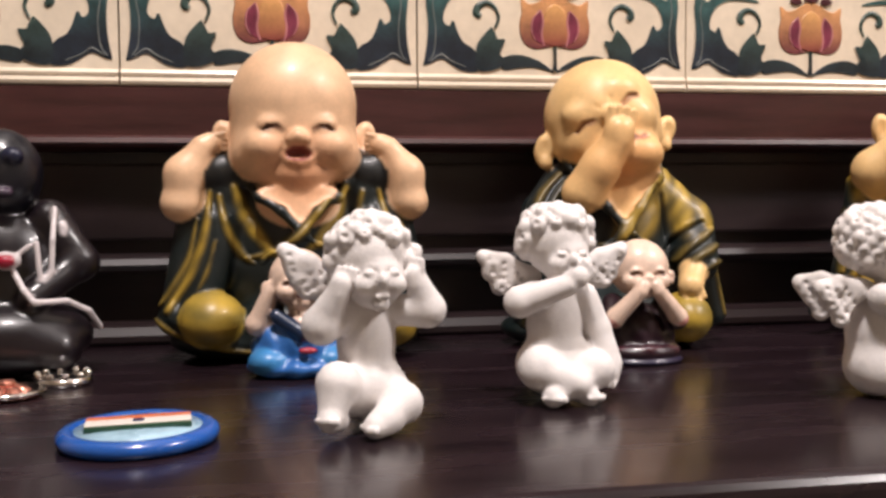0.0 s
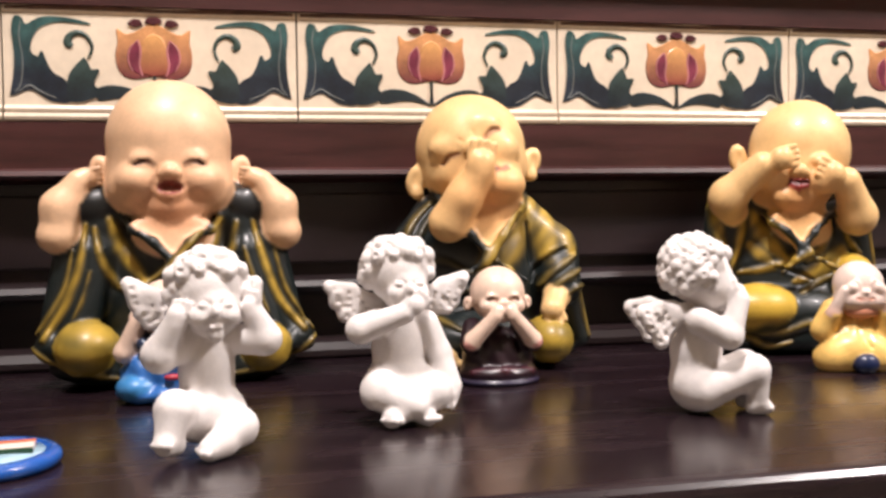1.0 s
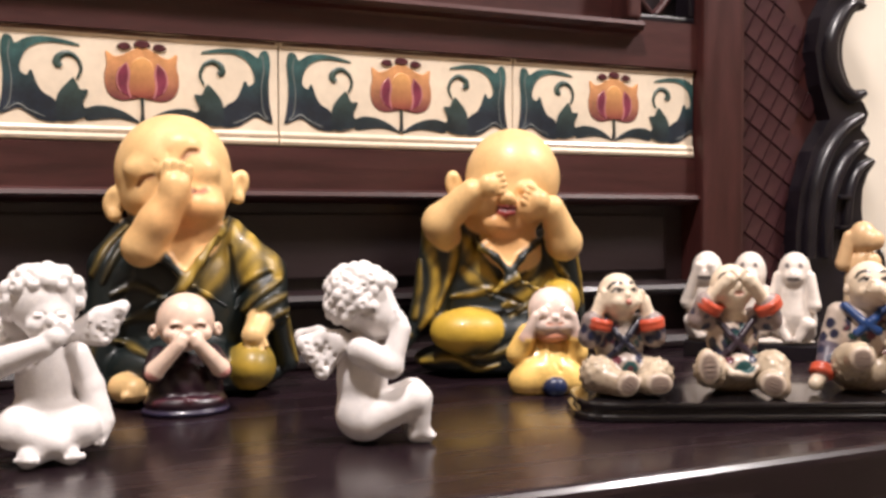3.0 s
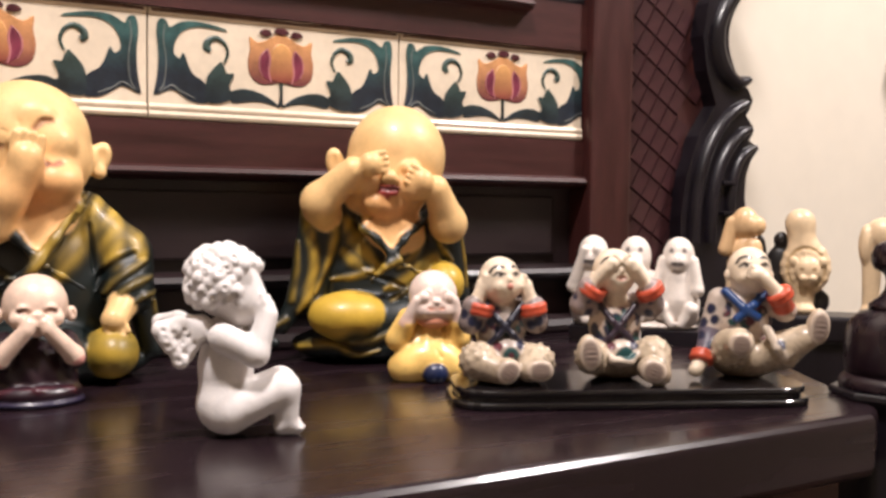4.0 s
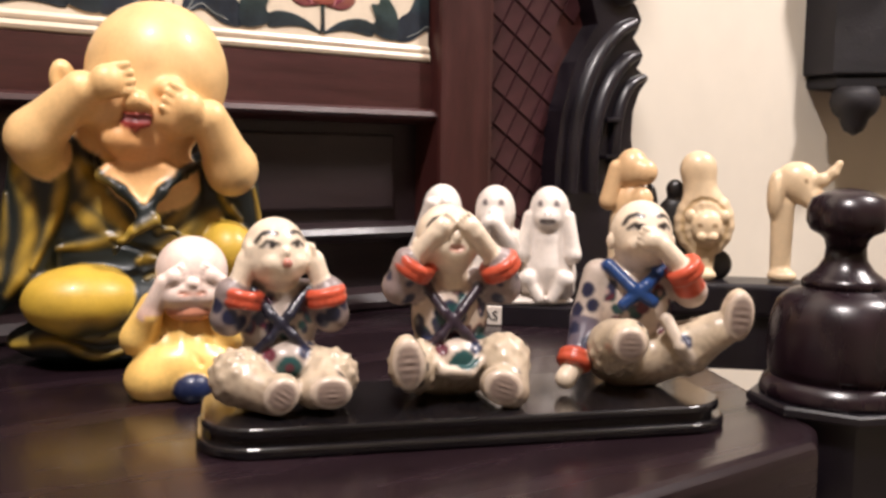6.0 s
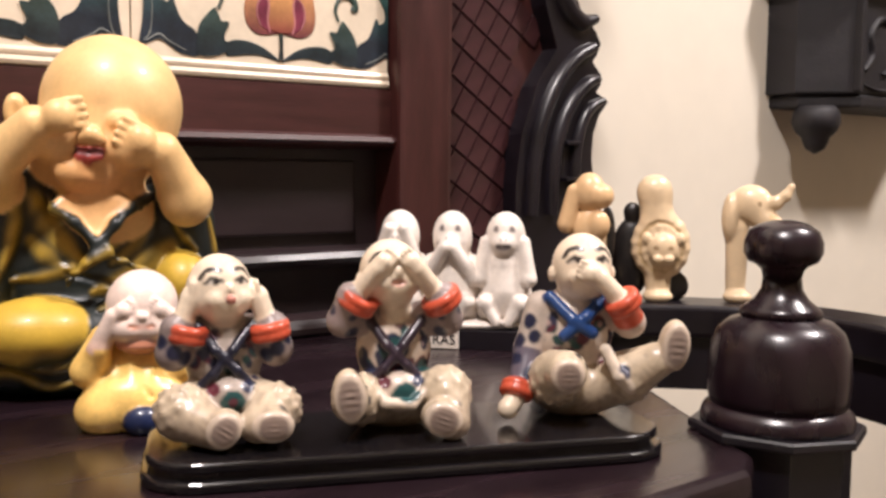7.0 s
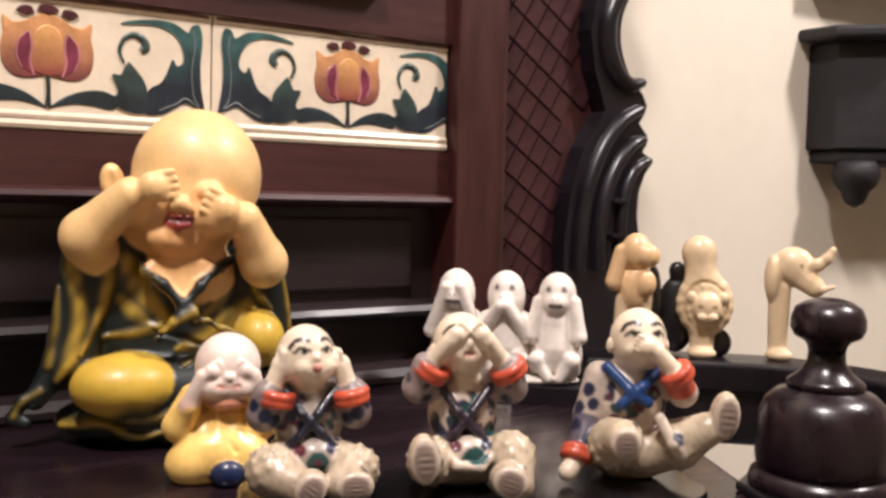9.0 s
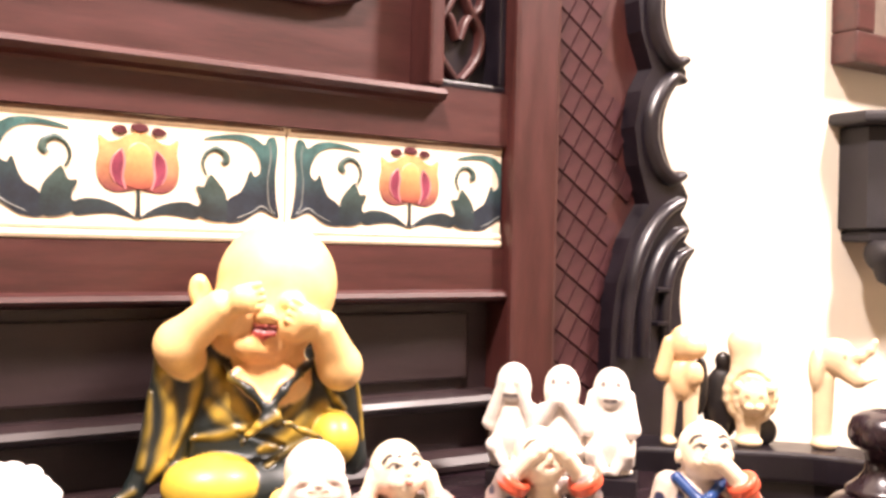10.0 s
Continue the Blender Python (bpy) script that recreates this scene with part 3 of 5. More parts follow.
ob = part("pendant", lathe([(0.001, 0.104), (0.008, 0.108), (0.011, 0.114), (0.012, 0.118), (0.018, 0.124), (0.021, 0.132), (0.020, 0.140), (0.016, 0.146)]), CARVED, bracket, smooth=True)
ob.location = (0.930, 0.052, 0)
bm = bmesh.new()
ribbon(bm, [(0, 20), (14, 34), (10, 52), (24, 66), (44, 60), (50, 44)], [2, 3, 3, 3, 2.5, 1], 4)
ribbon(bm, [(30, 18), (46, 26), (60, 44), (80, 52), (96, 40)], [1.5, 3, 3, 2.5, 1], 4)
ribbon(bm, [(0, 8), (30, 4), (60, 10), (90, 24), (120, 28), (150, 14)], [1.2, 1.6, 2, 2.4, 2, 1.2], 3)
part("carving", bm, CARVED, bracket, smooth=True).location = (0.950, 0.022, 0.156)
part("corner_bead", box(0.941, 0.947, 0.018, 0.026, 0.158, 0.250, 0.0015), CARVED, bracket)


frame_ob = thing("picture_frame", "dark wooden picture frame on the white wall", "frame")
for name, x0, x1, z0, z1 in (("bottom_rail", 0.890, 1.26, 0.309, 0.338), ("left_rail", 0.890, 0.918, 0.338, 0.75), ("right_rail", 1.232, 1.26, 0.338, 0.75), ("top_rail", 0.918, 1.232, 0.722, 0.75)):
    part(name, box(x0, x1, 0.062, 0.090, z0, z1, 0.003), WOOD, frame_ob)
part("backing", box(0.918, 1.232, 0.075, 0.090, 0.338, 0.722), material("dull_print", (0.10, 0.075, 0.06), 0.5, vary=0.5, scale=12), frame_ob)


# ---- figures ----
SKIN, SKIN_GOLD, LIP, LINE = (0.76, 0.49, 0.30), (0.79, 0.52, 0.235), (0.26, 0.050, 0.04), (0.16, 0.07, 0.04)
ROBE, GOLD = (0.006, 0.011, 0.011), (0.55, 0.355, 0.045)


def face(k, at, r, skin, turn=0.0, nod=0.0, mouth="smile", eyes=True, tilt=0.0, ear=1.0, brow=True):
    """A laughing child's face on a head of radius r (mm); turn, nod and tilt in degrees."""
    m = Euler((radians(-nod), radians(tilt), radians(turn)), "XYZ").to_matrix()
    g = lambda x, y, z: tuple(Vector(at) + m @ Vector((x * r, y * r, z * r)))
    for s in (-1, 1):
        k.ball(g(s * 0.48, -0.73, -0.37), (0.35 * r, 0.29 * r, 0.28 * r), skin, 0.12 * r)
        if brow:
            k.ball(g(s * 0.40, -0.86, -0.03), (0.20 * r, 0.11 * r, 0.12 * r), skin, 0.10 * r)
        if ear:
            k.ball(g(s * (1.00 + 0.09 * ear), -0.02, -0.32), (0.18 * r * ear, 0.15 * r, 0.26 * r), skin, 0.05 * r)
            k.ball(g(s * (1.04 + 0.11 * ear), -0.14, -0.32), (0.05 * r, 0.07 * r, 0.13 * r), skin, 0.04 * r, mode="cut")
        if eyes:
            k.line([g(s * 0.54, -0.88, -0.14), g(s * 0.45, -0.94, -0.08), g(s * 0.34, -0.98, -0.08), g(s * 0.25, -1.0, -0.13)], max(0.028 * r, 0.62), LINE, 0.02 * r, "cut")
    k.ball(g(0, -1.02, -0.24), (0.14 * r, 0.13 * r, 0.12 * r), skin, 0.07 * r)
    for s in (-1, 1):
        k.ball(g(s * 0.11, -1.02, -0.28), 0.075 * r, skin, 0.05 * r)
    k.ball(g(0, -0.66, -0.76), (0.34 * r, 0.28 * r, 0.22 * r), skin, 0.15 * r)
    if mouth == "smile":
        k.ball(g(0, -0.80, -0.52), (0.30 * r, 0.22 * r, 0.20 * r), skin, 0.10 * r)
        k.line([g(-0.25, -1.0, -0.47), g(-0.14, -1.02, -0.52), g(0.14, -1.02, -0.52), g(0.25, -1.0, -0.47)], 0.030 * r, skin, 0.05 * r, "cut")
        k.ball(g(0, -1.04, -0.50), (0.20 * r, 0.20 * r, 0.095 * r), LIP, 0.05 * r, mode="cut")
        k.line([g(-0.12, -0.93, -0.61), g(0, -0.96, -0.63), g(0.12, -0.93, -0.61)], 0.05 * r, skin, 0.08 * r)
    if mouth == "small":
        k.line([g(-0.13, -1.0, -0.50), g(0, -1.03, -0.53), g(0.13, -1.0, -0.50)], 0.060 * r, (0.42, 0.060, 0.05), 0.04 * r)
        k.line([g(-0.15, -0.99, -0.43), g(0, -1.04, -0.42), g(0.15, -0.99, -0.43)], 0.045 * r, (0.42, 0.060, 0.05), 0.04 * r)
        k.line([g(-0.17, -1.02, -0.455), g(0, -1.09, -0.465), g(0.17, -1.02, -0.455)], 0.030 * r, (0.12, 0.02, 0.02), 0.02 * r, "cut")
    return g


def hand(k, at, to, r, skin, spread=(1, 0, 0)):
    """A chubby palm with four fingers that point along to."""
    at, to, sp = Vector(at), Vector(to).normalized(), Vector(spread).normalized()
    k.ball(at, (r, r * 0.85, r), skin, r * 0.3)
    for i in (-1.5, -0.5, 0.5, 1.5):
        a = at + sp * (i * r * 0.48) + to * r * 0.5
        k.limb(a, a + to * r * (1.0 - 0.1 * abs(i)), r * 0.30, r * 0.24, skin, r * 0.10)


def monk_knee(k, at, r, dull=0.0):
    """A knee under rubbed gold cloth, painted darker towards its lower edge; dull: how much of the gold is gone."""
    k.ball(at, r, GOLD, 2.0)
    k.wash(GOLD, (0.05, 0.055, 0.022), lambda x, y, z: np.clip(dull * (0.75 + 0.5 * np.sin(0.2 * x + 0.31 * z) * np.sin(0.27 * z - 0.1 * x)), 0, 0.95))
    # dark olive that grows towards the bottom of the knee, with a wavy border
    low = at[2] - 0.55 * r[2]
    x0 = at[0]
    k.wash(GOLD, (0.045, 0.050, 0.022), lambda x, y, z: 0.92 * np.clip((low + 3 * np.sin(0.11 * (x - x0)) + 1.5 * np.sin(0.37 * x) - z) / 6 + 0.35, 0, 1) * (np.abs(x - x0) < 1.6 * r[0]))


def monk_ear(k, at, skin, lean=0):
    k.ball(at, (5.5, 4.5, 8.5), skin, 2, turn=(0, lean, 0))
    k.ball((at[0] + (1.5 if at[0] > 0 else -1.5), at[1] - 5, at[2] + 0.5), (2.6, 2.4, 5), skin, 1.5, mode="cut")
    k.ball((at[0], at[1] - 1.5, at[2] - 7), (3.4, 3.2, 3.2), skin, 2)


def lapels(k, skin, v, top=84, half=15):
    """Bare chest in a V between the crossed collars."""
    k.ball((0, -8, top - 8), (19, 14, 17), skin, 4)
    for i in range(14):
        t = i / 13
        z = top - 2 - (top - 2 - v[1]) * t
        k.limb((-half * (1 - t) + v[0], -23 - 4 * t, z), (half * (1 - t) + v[0], -23 - 4 * t, z), 2.0, 2.0, skin, 1.5)
    k.line([(-24, -10, top + 2), (-half - 3 + v[0], -24, top - 5), (-8 + v[0], -29, v[1] + 9), (v[0] + 3, -31, v[1] - 3), (20, -29, v[1] - 14)], 1.2, ROBE, 4.0)
    k.line([(24, -10, top + 2), (half + 3 + v[0], -24, top - 5), (8 + v[0], -29, v[1] + 8), (v[0] - 2, -31.5, v[1] - 4), (-18, -30, v[1] - 14)], 1.5, ROBE, 4.0)


def blush_and_shade(k, skin, at, r):
    """Pink blush and the warm shade round nose, mouth and chin, painted into the skin."""
    r = 1.35 * r
    tone = (skin[0] * 0.92, skin[1] * 0.66, skin[2] * 0.55)
    k.wash(skin, tone, lambda x, y, z: 0.85 * np.exp(-((x - at[0]) / r) ** 2 - ((y - at[1]) / r) ** 2 - ((z - at[2]) / (0.8 * r)) ** 2))


def monk_hearing():
    k = Clay((-76, -48, -2), (78, 48, 152), 0.85)
    k.ball((0, 6, 42), (40, 27, 46), ROBE, 4)
    k.ball((0, 4, 8), (60, 36, 12), ROBE, 5)
    k.ball((0, -16, 16), (30, 20, 15), ROBE, 6)
    for s in (-1, 1):
        k.ball((s * 33, 2, 76), (16, 15, 15), ROBE, 5)
        k.limb((s * 46, -4, 66), (s * 55, -8, 26), 9, 8, ROBE, 4)
        k.limb((s * 36, -6, 62), (s * 45, -14, 26), 12, 8, ROBE, 4)
        k.ball((s * 58 + 2, -8, 19), (9, 11, 8), ROBE, 3)
        k.limb((s * 60 + 2, -14, 24), (s * 44, -24, 9), 4, 3, ROBE, 3)
        k.ball((s * 36, -3, 86), (12, 11, 11), (0.008, 0.009, 0.009), 1.5)
    lapels(k, SKIN, (-1, 60), 80)
    k.drape(ROBE, GOLD, [
        ([(-29, 80), (-24, 66), (-16, 54), (-10, 48)], [2.2, 4.2, 3.4, 1.0], 0.8, 0.8),
        ([(-36, 76), (-33, 62), (-27, 50), (-21, 45)], [1.4, 2.2, 2.6, 0.8], 0.62, 0.9),
        ([(14, 77), (6, 66), (-3, 57), (-14, 50), (-25, 47)], [2.2, 2.6, 2.2, 1.6, 0.8], 0.55, 1.0),
        ([(22, 79), (17, 66), (10, 56), (2, 50)], [2.6, 4.6, 3.6, 0.8], 0.72, 0.8),
        ([(30, 78), (27, 64), (18, 50), (6, 42)], [1.4, 2.4, 2.0, 0.6], 0.5, 1.0),
        ([(-40, 78), (-43, 58), (-50, 40), (-60, 24)], [1.2, 2.4, 2.6, 1.8], 0.72, 1.1),
        ([(-46, 66), (-50, 48), (-58, 34), (-64, 26)], [0.8, 1.4, 1.6, 1.2], 0.5, 1.0),
        ([(-38, 56), (-42, 42), (-46, 34)], [0.6, 1.4, 0.6], 0.4, 0.9),
        ([(38, 79), (42, 62), (50, 40), (62, 25)], [1.2, 2.4, 2.4, 2.0], 0.72, 1.1),
        ([(48, 66), (53, 46), (60, 34), (67, 24)], [0.8, 1.5, 1.6, 1.2], 0.5, 1.0),
        ([(33, 66), (38, 48), (44, 34)], [0.8, 1.8, 0.7], 0.55, 0.9),
        ([(-66, 20), (-54, 12), (-36, 7), (-14, 5)], [1.6, 2.0, 1.8, 0.8], 0.55, 1.2),
        ([(68, 20), (56, 11), (36, 6), (12, 5)], [1.6, 2.0, 1.8, 0.8], 0.55, 1.2),
        ([(-18, 34), (0, 27), (20, 35)], [0.8, 1.8, 0.8], 0.25, 1.2)], slim=0.72)
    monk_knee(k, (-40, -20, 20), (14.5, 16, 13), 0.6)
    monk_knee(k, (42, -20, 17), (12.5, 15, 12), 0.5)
    k.ball((-1, -2, 118), (30, 29, 30), SKIN)
    k.ball((-1, -5, 102), (28.5, 25, 22), SKIN, 6)
    for s in (-1, 1):
        k.ball((s * 15 - 1, -9, 95), (14.5, 18, 13), SKIN, 5)
        monk_ear(k, (s * 33, 0, 103), SKIN, s * 12)
    k.ball((-1, -14, 86), (16, 14, 9), SKIN, 6)
    face(k, (-1, -2, 109), 29, SKIN, mouth="smile", ear=0)
    for s in (-1, 1):
        k.limb((s * 52, -9, 74), (s * 51.5, -10, 86), 9.4, 8.4, SKIN, 3)
        k.ball((s * 54, -9, 72), (8, 9, 7.5), SKIN, 3)
        k.limb((s * 51.5, -10, 86), (s * 43, -10, 98), 8.2, 5.6, SKIN, 4)
        hand(k, (s * 39.5, -10, 100), (-s, -0.1, 0.15), 5.0, SKIN, (0, -0.3, 1))
    blush_and_shade(k, SKIN, (0, -28, 86), 15)
    k.flat(0)
    return k


def monk_silent():
    k = Clay((-64, -56, -2), (72, 46, 148), 0.85)
    k.ball((0, 6, 44), (37, 28, 48), ROBE, 4)
    k.ball((0, 4, 8), (54, 36, 12), ROBE, 5)
    k.ball((-4, -16, 16), (32, 22, 15), ROBE, 6)
    k.limb((22, 2, 78), (40, -2, 60), 13, 13, ROBE, 5)
    k.limb((41, -2, 60), (42, -14, 42), 13, 11, ROBE, 5)
    k.limb((46, -2, 52), (54, -6, 14), 8, 6, ROBE, 4)
    k.limb((-22, 2, 78), (-33, -4, 66), 13, 12, ROBE, 5)
    k.limb((-34, -6, 62), (-40, -8, 20), 10, 10, ROBE, 5)
    lapels(k, SKIN_GOLD, (0, 60), 88, 16)
    k.drape(ROBE, (0.50, 0.33, 0.05), [
        ([(20, 88), (13, 76), (5, 64), (-3, 52)], [2.6, 4.5, 4.5, 2.0], 0.75, 0.7),
        ([(28, 86), (22, 72), (14, 58), (8, 48)], [4.0, 5.5, 5.0, 2.0], 0.85, 0.7),
        ([(36, 80), (34, 70), (34, 58)], [4.0, 7.0, 4.0], 0.95, 0.5),
        ([(45, 70), (48, 60)], [4.5, 3.0], 0.8, 0.3),
        ([(24, 75), (25, 64), (26, 52)], [1.0, 1.2, 0.8], -0.9, -1.0),
        ([(17, 80), (10, 66), (1, 54)], [0.7, 0.9, 0.7], -0.8, -0.9),
        ([(44, 61), (36, 57), (28, 50), (26, 44)], [1.2, 1.6, 1.4, 0.6], -0.85, -1.2),
        ([(50, 58), (42, 54), (34, 48), (30, 42)], [1.0, 1.8, 1.6, 0.8], 0.35, 1.3),
        ([(53, 50), (45, 48), (37, 43), (33, 38)], [1.0, 1.8, 1.6, 0.8], 0.3, 1.3),
        ([(55, 42), (48, 41), (41, 37)], [1.0, 1.6, 0.8], 0.25, 1.2),
        ([(54, 38), (56, 26), (59, 14)], [1.0, 1.4, 1.0], 0.4, 1.0),
        ([(-26, 86), (-36, 76), (-43, 62)], [1.0, 1.6, 1.2], 0.30, 1.2),
        ([(-20, 86), (-30, 74), (-38, 58)], [1.0, 1.6, 1.0], 0.10, 1.2),
        ([(-34, 52), (-22, 56), (-8, 50)], [1.0, 2.0, 1.0], 0.12, 1.2),
        ([(-30, 38), (-16, 42), (2, 38)], [1.0, 2.2, 1.0], 0.10, 1.2),
        ([(-36, 30), (-24, 27), (-14, 22)], [0.8, 1.6, 0.8], 0.3, 1.2),
        ([(-40, 44), (-42, 30), (-46, 12)], [1.0, 1.6, 1.2], 0.15, 1.2)])
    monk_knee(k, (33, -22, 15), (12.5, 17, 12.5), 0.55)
    k.ball((-3, 0, 114), (29, 28.5, 29), SKIN_GOLD)
    k.ball((0, -4, 103), (25.5, 24, 18), SKIN_GOLD, 6)
    k.ball((-16, -6, 99), (11, 16, 10), SKIN_GOLD, 5)
    monk_ear(k, (-32, 0, 98), SKIN_GOLD, 14)
    monk_ear(k, (29.5, 0, 107), SKIN_GOLD, 22)
    tilt = Matrix.Rotation(radians(-32), 3, "Y")

    def g(x, z, out):
        """A point of the tilted face, out mm before the skin."""
        p = Vector((-6, 0, 113)) + tilt @ Vector((x, 0, z))
        p.y = -28.5 * math.sqrt(max(1 - ((p.x + 3) / 29) ** 2 - ((p.z - 114) / 29) ** 2, 0.04)) - out
        return tuple(p)

    for s in (-1, 1):
        k.ball(g(s * 12, -8, -4), (9, 6.5, 8), SKIN_GOLD, 4)
        k.ball(g(s * 12, 8, -3.2), (6.5, 4, 4.5), SKIN_GOLD, 5)
        k.line([g(s * 16.5, 1.2, 0.3), g(s * 12.5, 3.2, 0.5), g(s * 8, 1.8, 0.4)], 0.85, (0.34, 0.16, 0.07), 0.6, "cut")
        k.line([g(s * 4, 8, 0.2), g(s * 2.5, 4, 0.6)], 0.4, SKIN_GOLD, 1.2, "cut")
    k.ball(g(0, -0.5, 0), (6, 4.5, 4.5), SKIN_GOLD, 2.5)
    k.ball((8, -24, 95), (13, 10, 9), SKIN_GOLD, 6)
    k.line([(5, -31, 103), (8, -31, 102.4), (11, -29.5, 103.4)], 0.9, (0.42, 0.16, 0.09), 0.8, "cut")
    k.limb((-19, -26, 76), (-12, -30, 88), 10.5, 9.0, SKIN_GOLD, 3)
    k.limb((-12, -30, 88), (-5, -33, 100), 9, 7.2, SKIN_GOLD, 4)
    hand(k, (-4, -34, 105), (0.15, -0.1, 1), 7.5, SKIN_GOLD, (1, 0, -0.15))
    k.limb((38, -20, 37), (34, -27, 31), 7, 6, SKIN_GOLD, 2)
    hand(k, (33, -29, 31), (0.3, -0.2, -0.7), 5.5, SKIN_GOLD, (0.8, 0, 0.3))
    k.limb((-29, -34, 9), (-24, -42, 9), 7, 6.2, SKIN_GOLD, 2)
    for i in range(5):
        k.ball((-28 + 2.6 * i, -47 + 0.8 * i, 7), 2.3, SKIN_GOLD, 1)
    blush_and_shade(k, SKIN_GOLD, (2, -28, 88), 17)
    k.flat(0)
    return k


def monk_blind():
    k = Clay((-80, -50, -2), (66, 46, 146), 0.85)
    k.ball((-3, 6, 42), (42, 27, 44), ROBE, 4)
    k.ball((-4, 4, 8), (54, 36, 11), ROBE, 5)
    k.ball((-6, -14, 20), (34, 20, 18), ROBE, 6)
    k.ball((-34, 2, 74), (15, 15, 17), ROBE, 5)
    k.ball((30, 2, 70), (15, 15, 15), ROBE, 5)
    k.limb((-48, -6, 78), (-56, -8, 34), 7.5, 7, ROBE, 4)
    k.limb((-40, -4, 70), (-48, -8, 34), 9, 8, ROBE, 4)
    k.limb((-56, -8, 34), (-66, -10, 20), 6.5, 4.5, ROBE, 4)
    k.line([(-64, -12, 24), (-71, -12, 20), (-75, -11, 13), (-70, -12, 11)], 2.6, ROBE, 2)
    k.limb((38, -2, 66), (43, -4, 30), 9, 8, ROBE, 4)
    lapels(k, SKIN_GOLD, (-7, 59), 78, 12)
    k.drape(ROBE, GOLD, [
        ([(-54, 86), (-51, 72), (-48, 56), (-51, 40), (-57, 28)], [1.2, 3.0, 2.8, 3.2, 1.4], 0.8, 1.0),
        ([(-57, 66), (-58, 50), (-61, 34)], [0.8, 1.6, 1.6], 0.4, 0.9),
        ([(-36, 76), (-37, 64), (-41, 52), (-48, 38)], [2.4, 2.8, 1.8, 0.8], 0.8, 1.0),
        ([(-29, 77), (-24, 67), (-17, 58), (-11, 52)], [3.0, 4.8, 3.4, 1.2], 0.85, 0.6),
        ([(-30, 60), (-25, 55), (-19, 50)], [2.6, 3.4, 1.2], 0.75, 0.5),
        ([(13, 71), (2, 60), (-12, 51), (-26, 47), (-38, 45)], [1.6, 2.2, 2.0, 1.8, 0.8], 0.72, 1.1),
        ([(18, 68), (10, 58), (0, 51)], [1.6, 2.6, 1.2], 0.5, 0.9),
        ([(26, 56), (14, 50), (2, 44), (-8, 40)], [3.4, 4.4, 3.6, 1.0], 0.82, 0.7),
        ([(22, 44), (8, 40), (-6, 34)], [0.8, 1.6, 0.8], 0.3, 1.1),
        ([(27, 66), (32, 60), (37, 55)], [0.8, 1.6, 0.8], 0.6, 0.9),
        ([(43, 68), (46, 54), (47, 40)], [0.8, 1.5, 0.9], 0.7, 0.9),
        ([(-18, 48), (-4, 44), (4, 41)], [0.8, 1.5, 0.8], -0.7, -1.0),
        ([(-56, 8), (-44, 11), (-36, 10), (-26, 5), (-14, 8)], [1.8, 2.2, 1.8, 2.0, 1.0], 0.6, 1.6),
        ([(-44, 16), (-24, 12), (-4, 18), (10, 16)], [0.8, 1.8, 2.0, 1.0], 0.35, 1.4),
        ([(-64, 24), (-71, 20), (-75, 14)], [1.4, 1.4, 1.0], 0.35, 0.5)])
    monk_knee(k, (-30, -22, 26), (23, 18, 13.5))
    k.ball((30, -14, 42), (12.5, 15, 13), GOLD, 2.0)
    k.ball((4, 0, 113), (29.5, 29, 29), SKIN_GOLD)
    k.ball((-5, -6, 96), (26, 24, 20), SKIN_GOLD, 7)
    face(k, (0, -3, 108), 29.5, SKIN_GOLD, tilt=5, turn=-15, mouth="small", eyes=False, ear=0)
    k.ball((-14, -25, 87), (8, 7, 6), SKIN_GOLD, 4)
    monk_ear(k, (-33.5, 0, 109), SKIN_GOLD, -10)
    for s, e, w, h in ((-1, (-46, -17, 87), (-29, -27, 104), (-20, -32, 107.5)), (1, (31, -20, 76), (20, -29, 95), (10.5, -33, 99))):
        k.limb((s * 36 - 3, -4, 76), e, 9.5, 10, SKIN_GOLD, 3)
        k.limb(e, w, 10.5, 7.6, SKIN_GOLD, 4)
        hand(k, h, (-s, -0.1, 0.22 if s < 0 else 0.5), 6.6, SKIN_GOLD, (0.22 * s if s < 0 else 0.5, 0, 1))
    blush_and_shade(k, SKIN_GOLD, (-8, -28, 84), 16)
    k.flat(0)
    return k


MONKS = "three seated monks"
figure("monk_statuette", monk_hearing(), RESIN, pose(-0.066, -0.045, 0, 0, 0, 3), "painted resin monk boy in green robe holding his ears", "statuette", MONKS)
figure("monk_statuette", monk_silent(), RESIN, pose(0.090, -0.045, 0, 0, 0, -4), "painted resin monk boy in olive robe covering his mouth", "statuette", MONKS)
figure("monk_statuette", monk_blind(), RESIN, pose(0.276, -0.048, 0, 0, 0, -10) @ Matrix.Diagonal((0.94, 0.94, 1, 1)), "painted resin monk boy in gold robe covering his eyes", "statuette", MONKS)

# ---- white cherubs ----
WHITE = (0.73, 0.69, 0.67)


def curls(k, at, r, seed, front=-0.25):
    """A head of short curls; the face side is left bare below the fringe."""
    rnd = random.Random(seed)
    for i in range(120):
        z = 1 - 2 * (i + 0.5) / 120
        a = i * 2.399963
        d = Vector((math.cos(a) * math.sqrt(1 - z * z), math.sin(a) * math.sqrt(1 - z * z), z))
        if z < -0.55 or (d.y < front and z < 0.42):
            continue
        p = Vector(at) + d * r * (0.92 + 0.09 * rnd.random())
        q = r * (0.16 + 0.14 * rnd.random())
        k.ball(p, q, WHITE, 0.5)
        k.ball(p + d * q * 0.95 + Vector((rnd.uniform(-1, 1), rnd.uniform(-1, 1), rnd.uniform(-1, 1))) * q * 0.3, q * 0.34, WHITE, 0.4, mode="cut")


